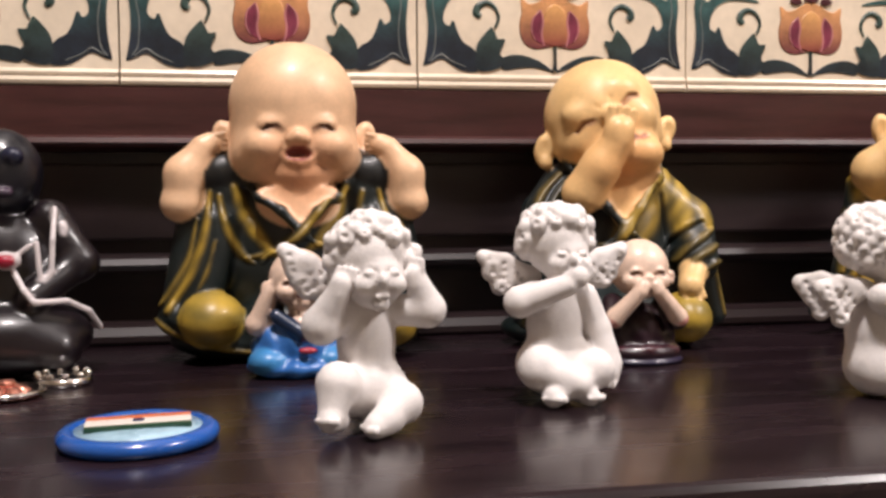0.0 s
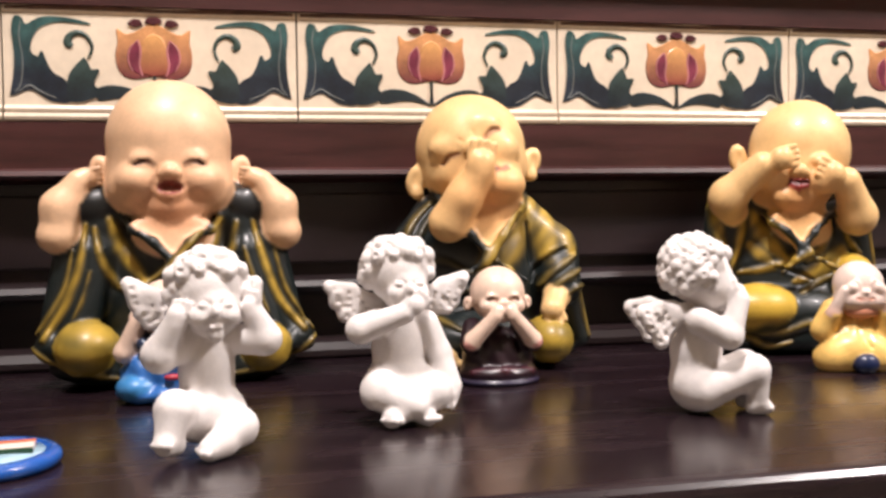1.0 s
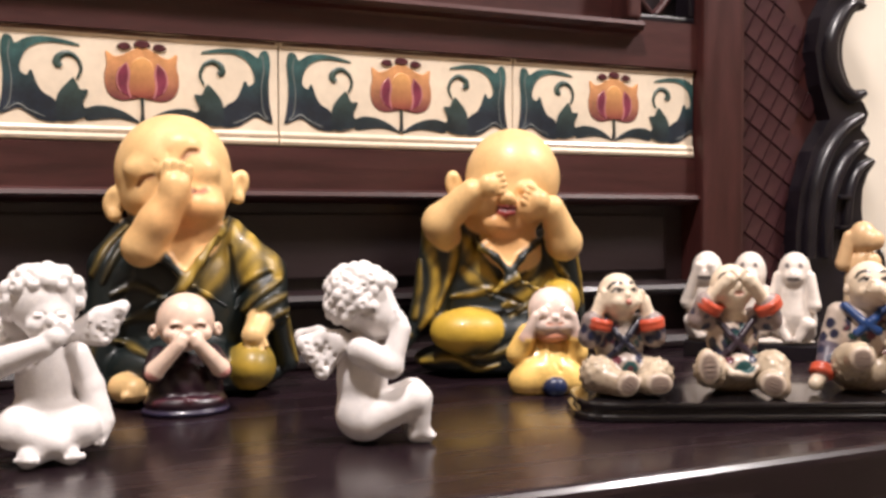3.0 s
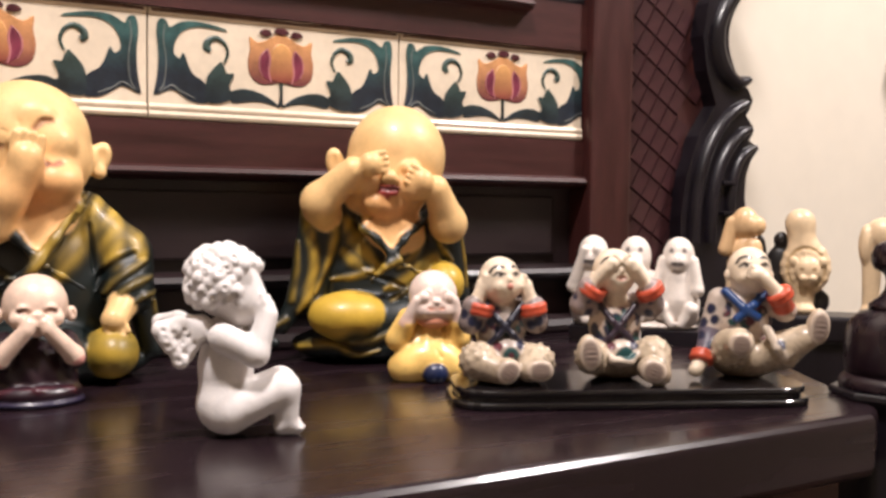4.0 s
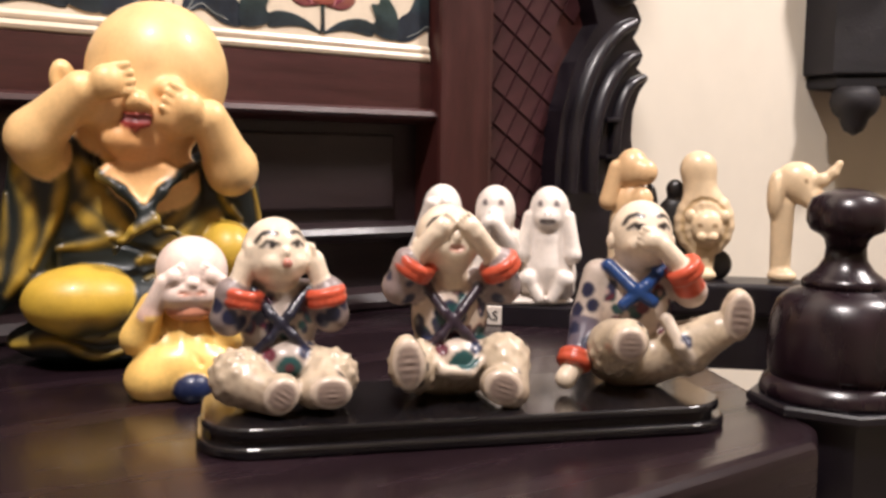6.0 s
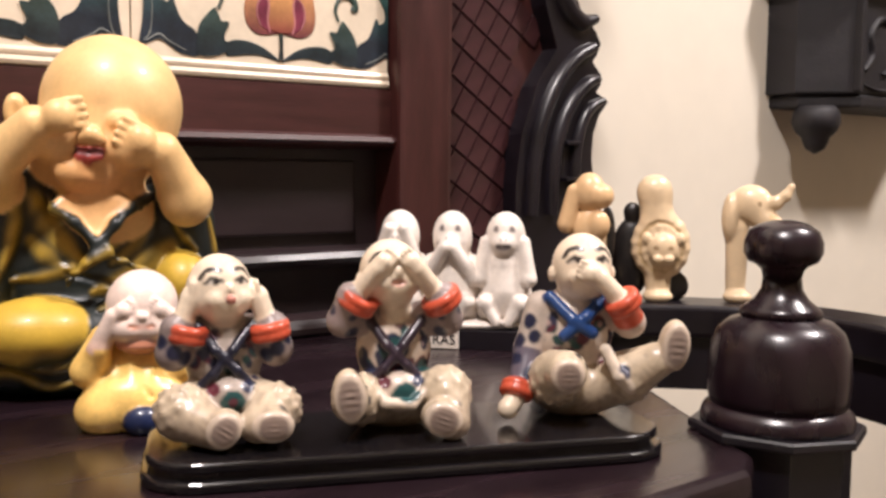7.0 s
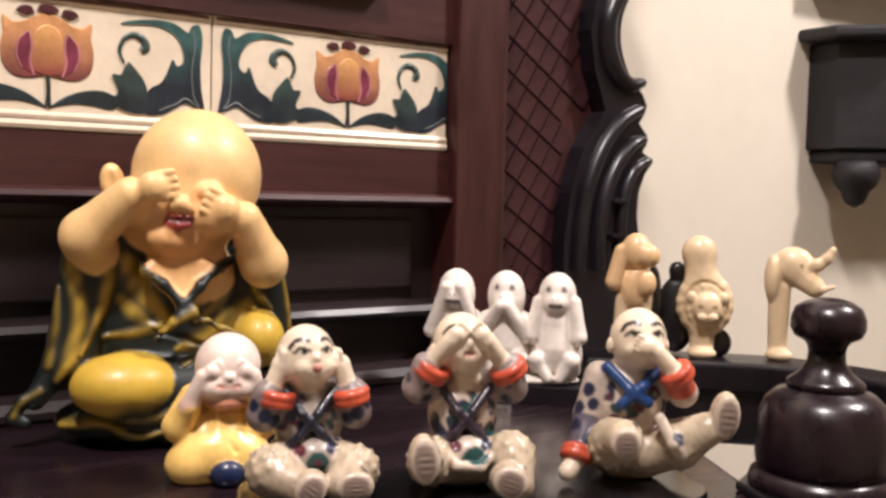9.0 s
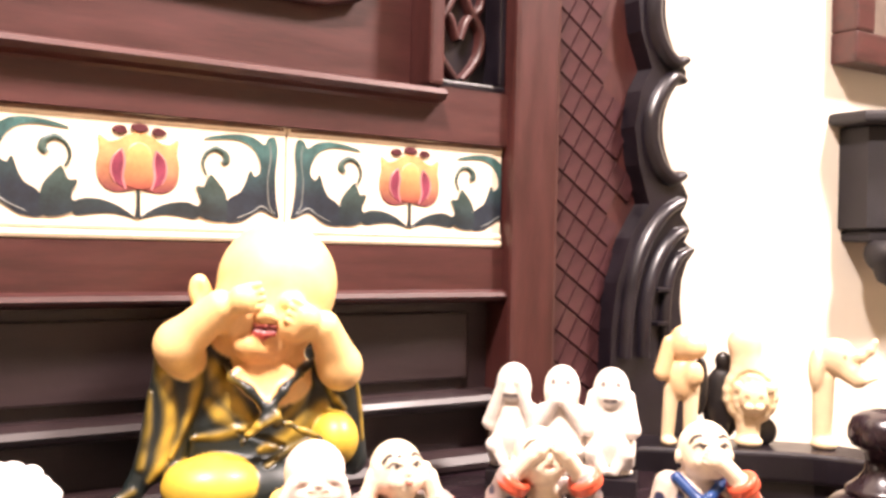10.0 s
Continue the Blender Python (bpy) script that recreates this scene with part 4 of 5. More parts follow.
def cherub_face(k, at, r):
    g = lambda x, y, z: (at[0] + x * r, at[1] + y * r, at[2] + z * r)
    k.ball(g(0, -0.25, -0.25), (0.80 * r, 0.85 * r, 0.88 * r), WHITE, 1)
    for s in (-1, 1):
        k.ball(g(s * 0.40, -0.85, -0.42), (0.34 * r, 0.26 * r, 0.30 * r), WHITE, 1.2)
        k.ball(g(s * 0.34, -1.06, -0.06), (0.22 * r, 0.16 * r, 0.11 * r), WHITE, 0.8, mode="cut")
        k.ball(g(s * 0.34, -0.98, -0.09), (0.17 * r, 0.12 * r, 0.09 * r), WHITE, 0.5)
    k.ball(g(0, -1.14, -0.28), (0.13 * r, 0.16 * r, 0.20 * r), WHITE, 0.8)
    k.line([g(-0.22, -1.06, -0.60), g(0, -1.12, -0.64), g(0.22, -1.06, -0.60)], 0.06 * r, WHITE, 0.5, "cut")
    k.line([g(-0.15, -1.06, -0.72), g(0.15, -1.06, -0.72)], 0.07 * r, WHITE, 0.6)
    k.ball(g(0, -0.86, -0.95), 0.24 * r, WHITE, 1)


def wing(k, root, tip, low, seed):
    """A small wing: a thick fore edge and ruffled rows of round feathers between tip and lower point."""
    root, tip, low = Vector(root), Vector(tip), Vector(low)
    rnd = random.Random(seed)
    fore = root.lerp(tip, 0.55) + Vector((0, -0.5, 2.0))
    k.line([root, fore, tip], 2.6, WHITE, 1.5)
    for t in (0.2, 0.45, 0.7, 0.95):
        k.limb(root, root.lerp(tip.lerp(low, t), 0.82), 2.4, 2.6, WHITE, 3.0)
    for reach, count, r in ((0.98, 5, 3.1), (0.70, 4, 2.7), (0.44, 3, 2.3)):
        for i in range(count):
            p = root.lerp(tip.lerp(low, (i + 0.3) / count), reach + rnd.uniform(-0.05, 0.05)) + Vector((0, rnd.uniform(-1.4, -0.4), 0))
            k.ball(p, r * rnd.uniform(0.85, 1.15), WHITE, 0.7)
            k.ball(p + Vector((rnd.uniform(-0.8, 0.8), -r * 1.05, rnd.uniform(-0.8, 0.8))), r * 0.36, WHITE, 0.5, mode="cut")


def toes(k, at, way, r):
    """A foot with its toes."""
    at, way = Vector(at), Vector(way).normalized()
    side = way.cross(Vector((0, 0, 1))).normalized()
    k.limb(at - way * r * 1.6, at, r, r * 0.95, WHITE, 1.5)
    for i in range(5):
        k.ball(at + way * r * (0.95 - 0.12 * abs(i - 1)) + side * r * 0.42 * (i - 2), r * (0.36 - 0.03 * i), WHITE, 0.5)


def cherub_hearing():
    k = Clay((-34, -24, -1), (32, 22, 78), 0.7)
    k.ball((-1, 3, 28), (9.8, 9.5, 16), WHITE, 2)
    k.ball((-1, 2, 13), (13, 12, 11), WHITE, 3)
    k.line([(-8, -7.5, 26), (0, -8.6, 24.6), (8, -7.5, 26)], 0.7, WHITE, 0.8, "cut")
    k.ball((0, -9, 20), 0.9, WHITE, 0.5, mode="cut")
    k.limb((-8, -2, 12), (-13, -9, 17), 7.5, 6.8, WHITE, 2.5)
    k.limb((-13.5, -10, 16), (-16, -13, 8), 6.6, 4.5, WHITE, 2)
    toes(k, (-17, -15, 6.5), (-0.6, -1, 0.2), 4.0)
    k.limb((5, 0, 10), (8, -8, 9.5), 7.5, 6.4, WHITE, 2.5)
    k.limb((8, -9, 8.5), (0, -15, 6), 6.2, 4.4, WHITE, 2)
    toes(k, (-3, -17, 4.2), (-0.9, -0.5, -0.1), 4.2)
    k.ball((-1, 0, 56), (12, 12, 12.5), WHITE, 1)
    cherub_face(k, (0.5, -1.5, 52.5), 11.5)
    curls(k, (-0.5, 0, 57), 12.4, 3)
    k.limb((-8, 1, 38), (-17, -4, 34.5), 5.5, 6.0, WHITE, 2)
    k.limb((-17.5, -4, 35), (-12.5, -8, 45), 5.8, 4.0, WHITE, 2)
    hand(k, (-11.5, -9, 48), (0.35, -0.1, 1), 3.8, WHITE, (0.8, -0.5, -0.2))
    k.limb((8, 1, 38), (18, -4, 38), 5.2, 5.6, WHITE, 2)
    k.limb((18.5, -4, 38.5), (14.5, -5, 47), 5.6, 4.0, WHITE, 2)
    hand(k, (13.5, -5.5, 50), (0.05, 0, 1), 3.6, WHITE, (0.6, -0.7, 0))
    wing(k, (-7, 10, 44), (-26, 12, 58), (-19, 12, 43), 1)
    wing(k, (6, 9, 44), (17, 8, 57), (16, 9, 47), 2)
    k.flat(0)
    return k


def cherub_silent():
    k = Clay((-34, -24, -1), (34, 22, 80), 0.7)
    k.ball((-1, 3, 28), (10.5, 9.5, 16), WHITE, 2)
    k.ball((0, 2, 13), (16, 13, 12), WHITE, 3)
    k.line([(-6, -7, 27), (2, -8.4, 25), (10, -7, 26)], 0.7, WHITE, 0.8, "cut")
    k.limb((-7, -1, 13), (-10.5, -7, 15), 8.2, 7.5, WHITE, 2.5)
    k.limb((-12, -9, 13), (2, -14, 8), 6.8, 4.8, WHITE, 2)
    k.limb((8, -1, 12), (10, -9, 12), 8, 7, WHITE, 2.5)
    k.limb((10, -9, 12), (-4, -13, 6), 6.5, 4.5, WHITE, 2)
    toes(k, (-8, -15, 4.4), (-0.3, -1, -0.1), 4.2)
    toes(k, (6, -15, 3.8), (0.5, -1, -0.1), 3.6)
    k.ball((-1.5, 0, 58.5), (12, 12, 12.5), WHITE, 1)
    cherub_face(k, (0, -1.5, 55.5), 11.2)
    curls(k, (-1.7, 0, 59.3), 12.6, 7)
    k.limb((-9, 1, 39), (-18, -7, 37.5), 5.4, 5.4, WHITE, 2)
    k.limb((-18, -8, 37.5), (-2, -13, 43.5), 5.4, 4.0, WHITE, 2)
    hand(k, (1.5, -14, 46.5), (0.7, -0.1, 0.7), 4.0, WHITE, (0.7, 0, -0.7))
    k.limb((10, 1, 38), (15, 0, 26), 5.0, 4.8, WHITE, 1.5)
    k.limb((15, 0, 26), (18.5, -4, 13), 4.8, 4.4, WHITE, 1.5)
    hand(k, (17.5, -6, 10), (-0.5, -0.4, -0.7), 3.8, WHITE, (0.8, -0.3, -0.3))
    wing(k, (-8, 9, 45), (-27, 8, 53), (-20, 8, 40), 3)
    wing(k, (8, 9, 45), (28, 8, 55), (20, 9, 41), 4)
    k.flat(0)
    return k


def cherub_blind():
    k = Clay((-36, -24, -1), (36, 24, 78), 0.7)
    k.ball((-1, 2, 26), (10.8, 11.5, 17), WHITE, 2)
    k.ball((-0.5, 1, 12), (12, 13.5, 12), WHITE, 3)
    for s in (-1, 1):
        k.limb((0, s * 6, 10), (20, s * 6 - 1, 18), 8.0, 6.6, WHITE, 2.5)
        k.limb((20.5, s * 6 - 1, 18), (22, s * 6 - 1, 6), 6.4, 4.2, WHITE, 2)
        toes(k, (25, s * 6 - 1, 3.2), (1, 0, -0.1), 3.3)
        k.limb((-3, s * 10, 39), (9, s * 11 - 1, 33), 5.6, 5.2, WHITE, 2)
        k.limb((9, s * 11 - 1, 33), (14, s * 7 - 2, 47), 5.0, 3.9, WHITE, 2)
        hand(k, (13, s * 6 - 2, 50), (-0.1, -0.3 * s, 1), 3.8, WHITE, (0.2, 1, 0))
    k.ball((-1, 0, 58), (13, 12, 13), WHITE, 1)
    k.ball((4, -1, 53), (10, 10, 11), WHITE, 1.5)
    k.ball((10, -5, 48), (4.5, 4, 4), WHITE, 1.5)
    k.ball((14, -1, 52), (2.2, 2, 2.4), WHITE, 1)
    k.ball((11, -1, 43), (3.5, 3.5, 3), WHITE, 1.5)
    rnd = random.Random(11)
    for i in range(130):
        z = 1 - 2 * (i + 0.5) / 130
        a = i * 2.399963
        d = Vector((math.cos(a) * math.sqrt(1 - z * z), math.sin(a) * math.sqrt(1 - z * z), z))
        if z < -0.6 or (d.x > 0.45 and z < 0.45):
            continue
        p, q = Vector((-2, 0, 59)) + d * (12.6 + 1.2 * rnd.random()), 2.2 + 1.4 * rnd.random()
        k.ball(p, q, WHITE, 0.5)
        k.ball(p + d * q + Vector((rnd.uniform(-1, 1), rnd.uniform(-1, 1), rnd.uniform(-1, 1))), q * 0.34, WHITE, 0.4, mode="cut")
    for s in (-1, 1):
        wing(k, (-10, s * 5, 42), (-26, s * 12 + 2, 43), (-17, s * 10 + 2, 29), 5)
    k.flat(0)
    return k


CHERUBS = "three white cherubs"
figure("cherub_statuette", cherub_hearing(), CHALK, pose(-0.0465, -0.200, 0, 0, 0, 8), "white plaster cherub seated cross-legged holding its ears", "statuette", CHERUBS)
figure("cherub_statuette", cherub_silent(), CHALK, pose(0.026, -0.172, 0, 0, 0, 4), "white plaster winged cherub with one hand over its mouth", "statuette", CHERUBS)
figure("cherub_statuette", cherub_blind(), CHALK, pose(0.1430, -0.191, 0, 0, 0, -12) @ Matrix.Diagonal((0.96, 0.96, 0.97, 1)), "white plaster cherub with wings hiding its eyes", "statuette", CHERUBS)

# ---- small monks on the sideboard ----
BLUE, PALE = (0.03, 0.14, 0.42), (0.78, 0.58, 0.46)


def small_head(k, at, r, skin, nod=0.0, eyes=True, mouth=""):
    k.ball(at, (r, r * 0.96, r), skin)
    return face(k, at, r, skin, nod=nod, eyes=eyes, mouth=mouth)


def small_hearing():
    k = Clay((-28, -22, -1), (28, 20, 58), 0.7)
    k.ball((0, 2, 12), (20, 15, 14), BLUE, 2, ripple=lambda x, y, z: 0.5 * np.sin(0.7 * x + 0.3 * z))
    k.ball((0, 0, 4), (22, 17, 6), BLUE, 2, ripple=lambda x, y, z: 0.5 * np.sin(0.6 * x))
    k.ball((-13, -6, 7), (9, 9, 6), (0.04, 0.20, 0.45), 1.5)
    k.ball((13, -6, 7), (9, 9, 6), (0.04, 0.20, 0.45), 1.5)
    k.line([(-10, -8, 26), (0, -13, 19), (10, -8, 26)], 3, (0.012, 0.025, 0.06), 1.5)
    k.limb((0, -4, 27), (0, -10, 22), 5, 3, PALE, 1)
    k.ball((2, -15, 12), (4, 2, 1.5), (0.35, 0.03, 0.05), 0.6)
    small_head(k, (0, -1, 41), 12.5, PALE, mouth="small")
    for s in (-1, 1):
        k.limb((s * 12, 1, 25), (s * 18, -2, 22), 4.6, 4.6, PALE, 1.5)
        k.limb((s * 18, -2, 22), (s * 12, -4, 36), 4.4, 3.4, PALE, 1.5)
        hand(k, (s * 11.5, -4, 38), (-0.2 * s, 0, 1), 3, PALE, (0, 1, 0))
        k.ball((s * 11, 1, 28), (5, 5, 5), (0.01, 0.015, 0.03), 1)
    k.flat(0)
    return k


def small_silent():
    dark = (0.018, 0.006, 0.011)
    k = Clay((-28, -24, -1), (28, 20, 60), 0.7)
    k.ball((0, 2, 12), (17, 14, 15), dark, 2, ripple=lambda x, y, z: 0.5 * np.sin(0.7 * x + 0.3 * z))
    k.ball((0, -1, 5), (19, 16, 6), dark, 2)
    k.ball((0, -1, 1.5), (20, 17, 3.5), (0.02, 0.015, 0.04), 1)
    k.line([(-14, -10, 6), (0, -15, 7), (14, -10, 6)], 1.8, (0.05, 0.009, 0.016), 1)
    small_head(k, (0, -1, 42), 13.2, PALE)
    for s in (-1, 1):
        k.limb((s * 12, 0, 26), (s * 15, -9, 20), 5, 5, dark, 2)
        k.limb((s * 14.5, -11, 21), (s * 4, -15, 33), 4.2, 3.2, PALE, 1)
        hand(k, (s * 3, -15, 35), (-0.6 * s, 0, 0.8), 3, PALE, (0.8, 0, 0.5 * s))
        k.ball((s * 15, -11.5, 20), (4.0, 3.4, 3.4), (0.75, 0.35, 0.30), 0.6)
    k.flat(0)
    return k


def small_blind():
    yellow, pink = (0.88, 0.57, 0.17), (0.80, 0.64, 0.56)
    k = Clay((-28, -24, -1), (28, 20, 56), 0.6)
    k.ball((-1, 1, 14), (14.5, 12, 15), yellow, 2, ripple=lambda x, y, z: 0.4 * np.sin(0.9 * x))
    for s in (-1, 1):
        k.ball((s * 9.5 - 1.5, -5, 6), (9.5, 10, 8), yellow, 2)
        k.limb((s * 10 - 1, -1, 29), (s * 14.5 - 1.5, -4, 19), 4.6, 5.6, yellow, 2)
        k.limb((s * 13.5 - 1.5, -5, 20), (s * 11.5 - 0.5, -9, 27), 5.2, 3.6, yellow, 2)
        k.line([(s * 8 - 1, -11.5, 24), (s * 6 - 1, -13, 16), (s * 10 - 1, -12, 8)], 0.8, yellow, 1.4, "cut")
    k.ball((-1.5, -7, 9), (16, 9, 10), yellow, 3)
    k.line([(-5, -12, 25), (-1, -14, 20), (3, -15, 12)], 0.6, yellow, 1.2, "cut")
    k.ball((0.3, -14.5, 4.5), (6.0, 5, 5.2), (0.010, 0.018, 0.060), 0.6)
    k.ball((1, -1, 40), (11.4, 11.5, 11.5), pink)
    k.ball((0.8, -4, 33.5), (10.8, 9.5, 7), pink, 3)
    for s in (-1, 1):
        k.ball((s * 5 + 0.8, -10.5, 33.5), (5, 3.6, 4), pink, 2)
        k.limb((s * 12 - 0.5, -9, 27), (s * 8.5 + 0.5, -11.5, 38), 3.4, 2.6, pink, 1.5)
        hand(k, (s * 6.0 + 0.8, -12, 39.5), (-0.8 * s, 0, 0.5), 2.8, pink, (0.5 * s, 0, 0.8))
    k.ball((0.8, -12.5, 37.5), (2, 1.8, 1.6), pink, 1)
    k.line([(-3, -13.6, 34.6), (0.6, -14.4, 34.2), (4, -13.6, 34.6)], 0.5, (0.55, 0.26, 0.18), 0.5, "cut")
    k.ball((0.6, -8, 28), (8, 5, 3), (0.62, 0.26, 0.16), 1.2)
    k.wash(pink, (0.66, 0.34, 0.24), lambda x, y, z: 0.55 * np.clip((33 - z) / 5, 0, 1))
    k.flat(0)
    return k


SMALL = "three small monks"
figure("small_monk", small_hearing(), CHINA, pose(-0.067, -0.100, 0, 0, 0, 4), "small glazed monk figurine in a blue robe", "figurine", SMALL)
figure("small_monk", small_silent(), CHINA, pose(0.085, -0.100, 0, 0, 0, -2), "small glazed monk figurine in a dark maroon robe", "figurine", SMALL)
figure("small_monk", small_blind(), CHINA, pose(0.266, -0.118, 0, 0, 0, -18) @ Matrix.Diagonal((1.06, 1.06, 1.05, 1)), "small glazed monk figurine in a bright yellow robe", "figurine", SMALL)

# ---- three china boys on a black stand ----
stand = thing("display_stand", "glossy black wooden stand with rounded ends", "stand", pose(0.3235, -0.2005, 0, 0, 0, -21.6))


def stadium(w, d, r, n=8):
    pts = []
    for cx, cy, a0 in ((w - r, d - r, 0), (-w + r, d - r, 90), (-w + r, -d + r, 180), (w - r, -d + r, 270)):
        pts += [(cx + r * math.cos(radians(a0 + 90 * i / n)), cy + r * math.sin(radians(a0 + 90 * i / n))) for i in range(n + 1)]
    return pts


LACQUER = material("black_lacquer", (0.006, 0.005, 0.006), 0.16, vary=0.3, scale=30, bump=0.02, coat=0.3)
part("foot", prism(stadium(0.081, 0.0265, 0.017), 0.0, 0.0035, "xy", 0.0012), LACQUER, stand)
part("step", prism(stadium(0.078, 0.0235, 0.015), 0.0035, 0.0055, "xy"), LACQUER, stand)
part("top", prism(stadium(0.0795, 0.025, 0.016), 0.0055, 0.0085, "xy", 0.001), LACQUER, stand)

GLAZE, BEIGE, NAVY, WINE, LEAFY, ORANGE = (0.76, 0.63, 0.48), (0.52, 0.42, 0.30), (0.014, 0.018, 0.050), (0.10, 0.012, 0.025), (0.010, 0.055, 0.055), (0.56, 0.085, 0.04)


def boy_head(k, at, r, brows=True, eyes=True, turn=0.0, nod=10.0):
    m = Euler((radians(-nod), 0, radians(turn)), "XYZ").to_matrix()
    g = lambda x, y, z: tuple(Vector(at) + m @ Vector((x * r, y * r, z * r)))
    on = lambda x, z: g(x, -math.sqrt(max(0.95 - x * x - z * z, 0.05)), z)
    ink = (0.012, 0.008, 0.008)
    k.ball(at, (r * 0.93, r * 0.97, r), GLAZE)
    k.ball(g(0, -0.30, -0.42), (0.74 * r, 0.66 * r, 0.62 * r), GLAZE, 2)
    for s in (-1, 1):
        k.ball(g(s * 0.36, -0.72, -0.42), (0.28 * r, 0.22 * r, 0.24 * r), GLAZE, 1.2)
        k.ball(g(s * 0.94, 0.05, -0.25), (0.14 * r, 0.18 * r, 0.26 * r), GLAZE, 0.5)
        if brows:
            k.line([on(s * 0.74, 0.24), on(s * 0.60, 0.42), on(s * 0.42, 0.48), on(s * 0.22, 0.42)], 0.085 * r, ink, 0.2, "paint")
        if eyes:
            for x, z, q in ((0.28, 0.08, 0.07), (0.36, 0.10, 0.10), (0.44, 0.10, 0.10), (0.54, 0.07, 0.08)):
                k.ball(on(s * x, z), (q * r, 0.2 * r, q * r), (0.60, 0.52, 0.44), 0.2, mode="paint")
            k.ball(on(s * 0.38, 0.09), (0.105 * r, 0.2 * r, 0.105 * r), ink, 0.2, mode="paint")
            k.line([on(s * 0.66, 0.06), on(s * 0.46, 0.20), on(s * 0.20, 0.10)], 0.06 * r, ink, 0.2, "paint")
    k.ball(g(0, -0.98, -0.16), (0.11 * r, 0.13 * r, 0.17 * r), GLAZE, 0.8)
    return g


def cuff(k, at, way, r, colour=ORANGE):
    """A sleeve's turned-back rim round the wrist."""
    at, way = Vector(at), Vector(way).normalized()
    u = way.orthogonal().normalized()
    v = way.cross(u)
    ring = [tuple(at + (u * math.cos(a) + v * math.sin(a)) * r) for a in [2 * math.pi * i / 18 for i in range(19)]]
    k.line(ring, 1.5, colour, 0.9)
    k.line([tuple(Vector(p) - way * 2.2) for p in ring], 1.5, colour, 0.6)


def spots(k, centre, size, seed, n=26):
    """Painted flowers on the jacket, some with a pale heart."""
    rnd = random.Random(seed)
    for i in range(n):
        a, z = rnd.uniform(-math.pi, 0.3), rnd.uniform(-1, 1)
        p = Vector((centre[0] + size[0] * math.cos(a), centre[1] + size[1] * math.sin(a), centre[2] + size[2] * z))
        r = rnd.uniform(1.6, 3.2)
        for j in range(3):
            k.ball(p + Vector((rnd.uniform(-1, 1), 0, rnd.uniform(-1, 1))) * r * 0.5, r * 0.8, rnd.choice((NAVY, NAVY, NAVY, WINE, LEAFY)), 0.2, mode="paint")
        if i % 4 == 0:
            k.ball(p, r * 0.4, (0.40, 0.28, 0.26), 0.2, mode="paint")


def shoe(k, at, rx, rz, lean=0.0):
    """A shoe seen on its sole: a pale welt, a brown ribbed sole and dark stitches along one edge."""
    at = Vector(at)
    turn = Matrix.Rotation(radians(lean), 3, "Y")
    k.ball(at, (rx, 5.0, rz), BEIGE, 1.2, turn=(0, lean, 0))
    k.ball(at + Vector((0, -3.4, 0)), (rx * 0.92, 2.2, rz * 0.94), (0.52, 0.42, 0.33), 0.6, turn=(0, lean, 0))
    k.ball(at + Vector((0, -5.4, 0)), (rx * 0.70, 1.6, rz * 0.76), (0.28, 0.215, 0.18), 0.4, turn=(0, lean, 0), mode="paint")
    for i in (-2, -1, 0, 1, 2):
        c = at + Vector((0, -5.6, 0)) + turn @ Vector((0, 0, i * rz * 0.27))
        side = turn @ Vector((rx * 0.52, 0, 0))
        k.line([tuple(c - side), tuple(c + side)], 0.45, (0.22, 0.16, 0.13), 0.3, "cut")
    for a in (-50, -15, 20, 55):
        p = at + turn @ Vector((rx * 0.98 * math.cos(radians(a)), 0.5, rz * 0.98 * math.sin(radians(a))))
        k.ball(p, (1.5, 2.0, 1.9), (0.02, 0.014, 0.016), 0.2, mode="paint")


def mottle_and_shade(k):
    """Brown mottling on the pale trouser cloth, and shade painted in towards the stand."""
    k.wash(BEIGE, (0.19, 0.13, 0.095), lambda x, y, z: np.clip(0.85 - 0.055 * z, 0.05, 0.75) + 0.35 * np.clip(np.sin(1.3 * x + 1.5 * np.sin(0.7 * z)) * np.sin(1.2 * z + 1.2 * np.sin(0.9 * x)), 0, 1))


def boy_trousers(k, left, right):
    k.ball((0, 3, 9), (15, 13, 10), BEIGE, 2)
    for knee in (left, right):
        k.limb((knee[0] * 0.4, 0, 9), knee, 8.5, 7.6, BEIGE, 2)
        for i in range(46):
            a, b = 2.4 * i, 1 - 2 * (i + 0.5) / 46
            q = math.sqrt(1 - b * b)
            k.ball((knee[0] + 7.6 * q * math.cos(a), knee[1] + 7.6 * q * math.sin(a), knee[2] + 7.6 * b), 1.1, BEIGE, 0.8)


def boy_jacket(k, seed, sash, cloth=(0.56, 0.46, 0.38)):
    k.ball((0, 3, 24), (12, 10.5, 14), cloth, 2)
    k.ball((1, -7, 13), (8, 7, 6.5), cloth, 2)
    spots(k, (0, 3, 24), (12, 10.5, 11), seed, 40)
    k.line([(-8, -4, 34), (-3, -8.5, 27), (3, -9.4, 21), (8, -8, 15)], 1.5, sash, 0.8)
    k.line([(8, -4, 34), (2, -8.5, 27), (-4, -9.4, 20), (-9, -8, 15)], 1.5, sash, 0.8)
    k.ball((1.5, -13.5, 12.5), (3.6, 3, 3.4), LEAFY, 0.2, mode="paint")
    k.ball((1.5, -14, 12.5), (1.2, 2, 1.4), WINE, 0.2, mode="paint")
    k.ball((-4, -11, 16), (2.2, 3, 1.8), WINE, 0.2, mode="paint")
    k.ball((6, -11, 16.5), (2.2, 3, 1.8), NAVY, 0.2, mode="paint")


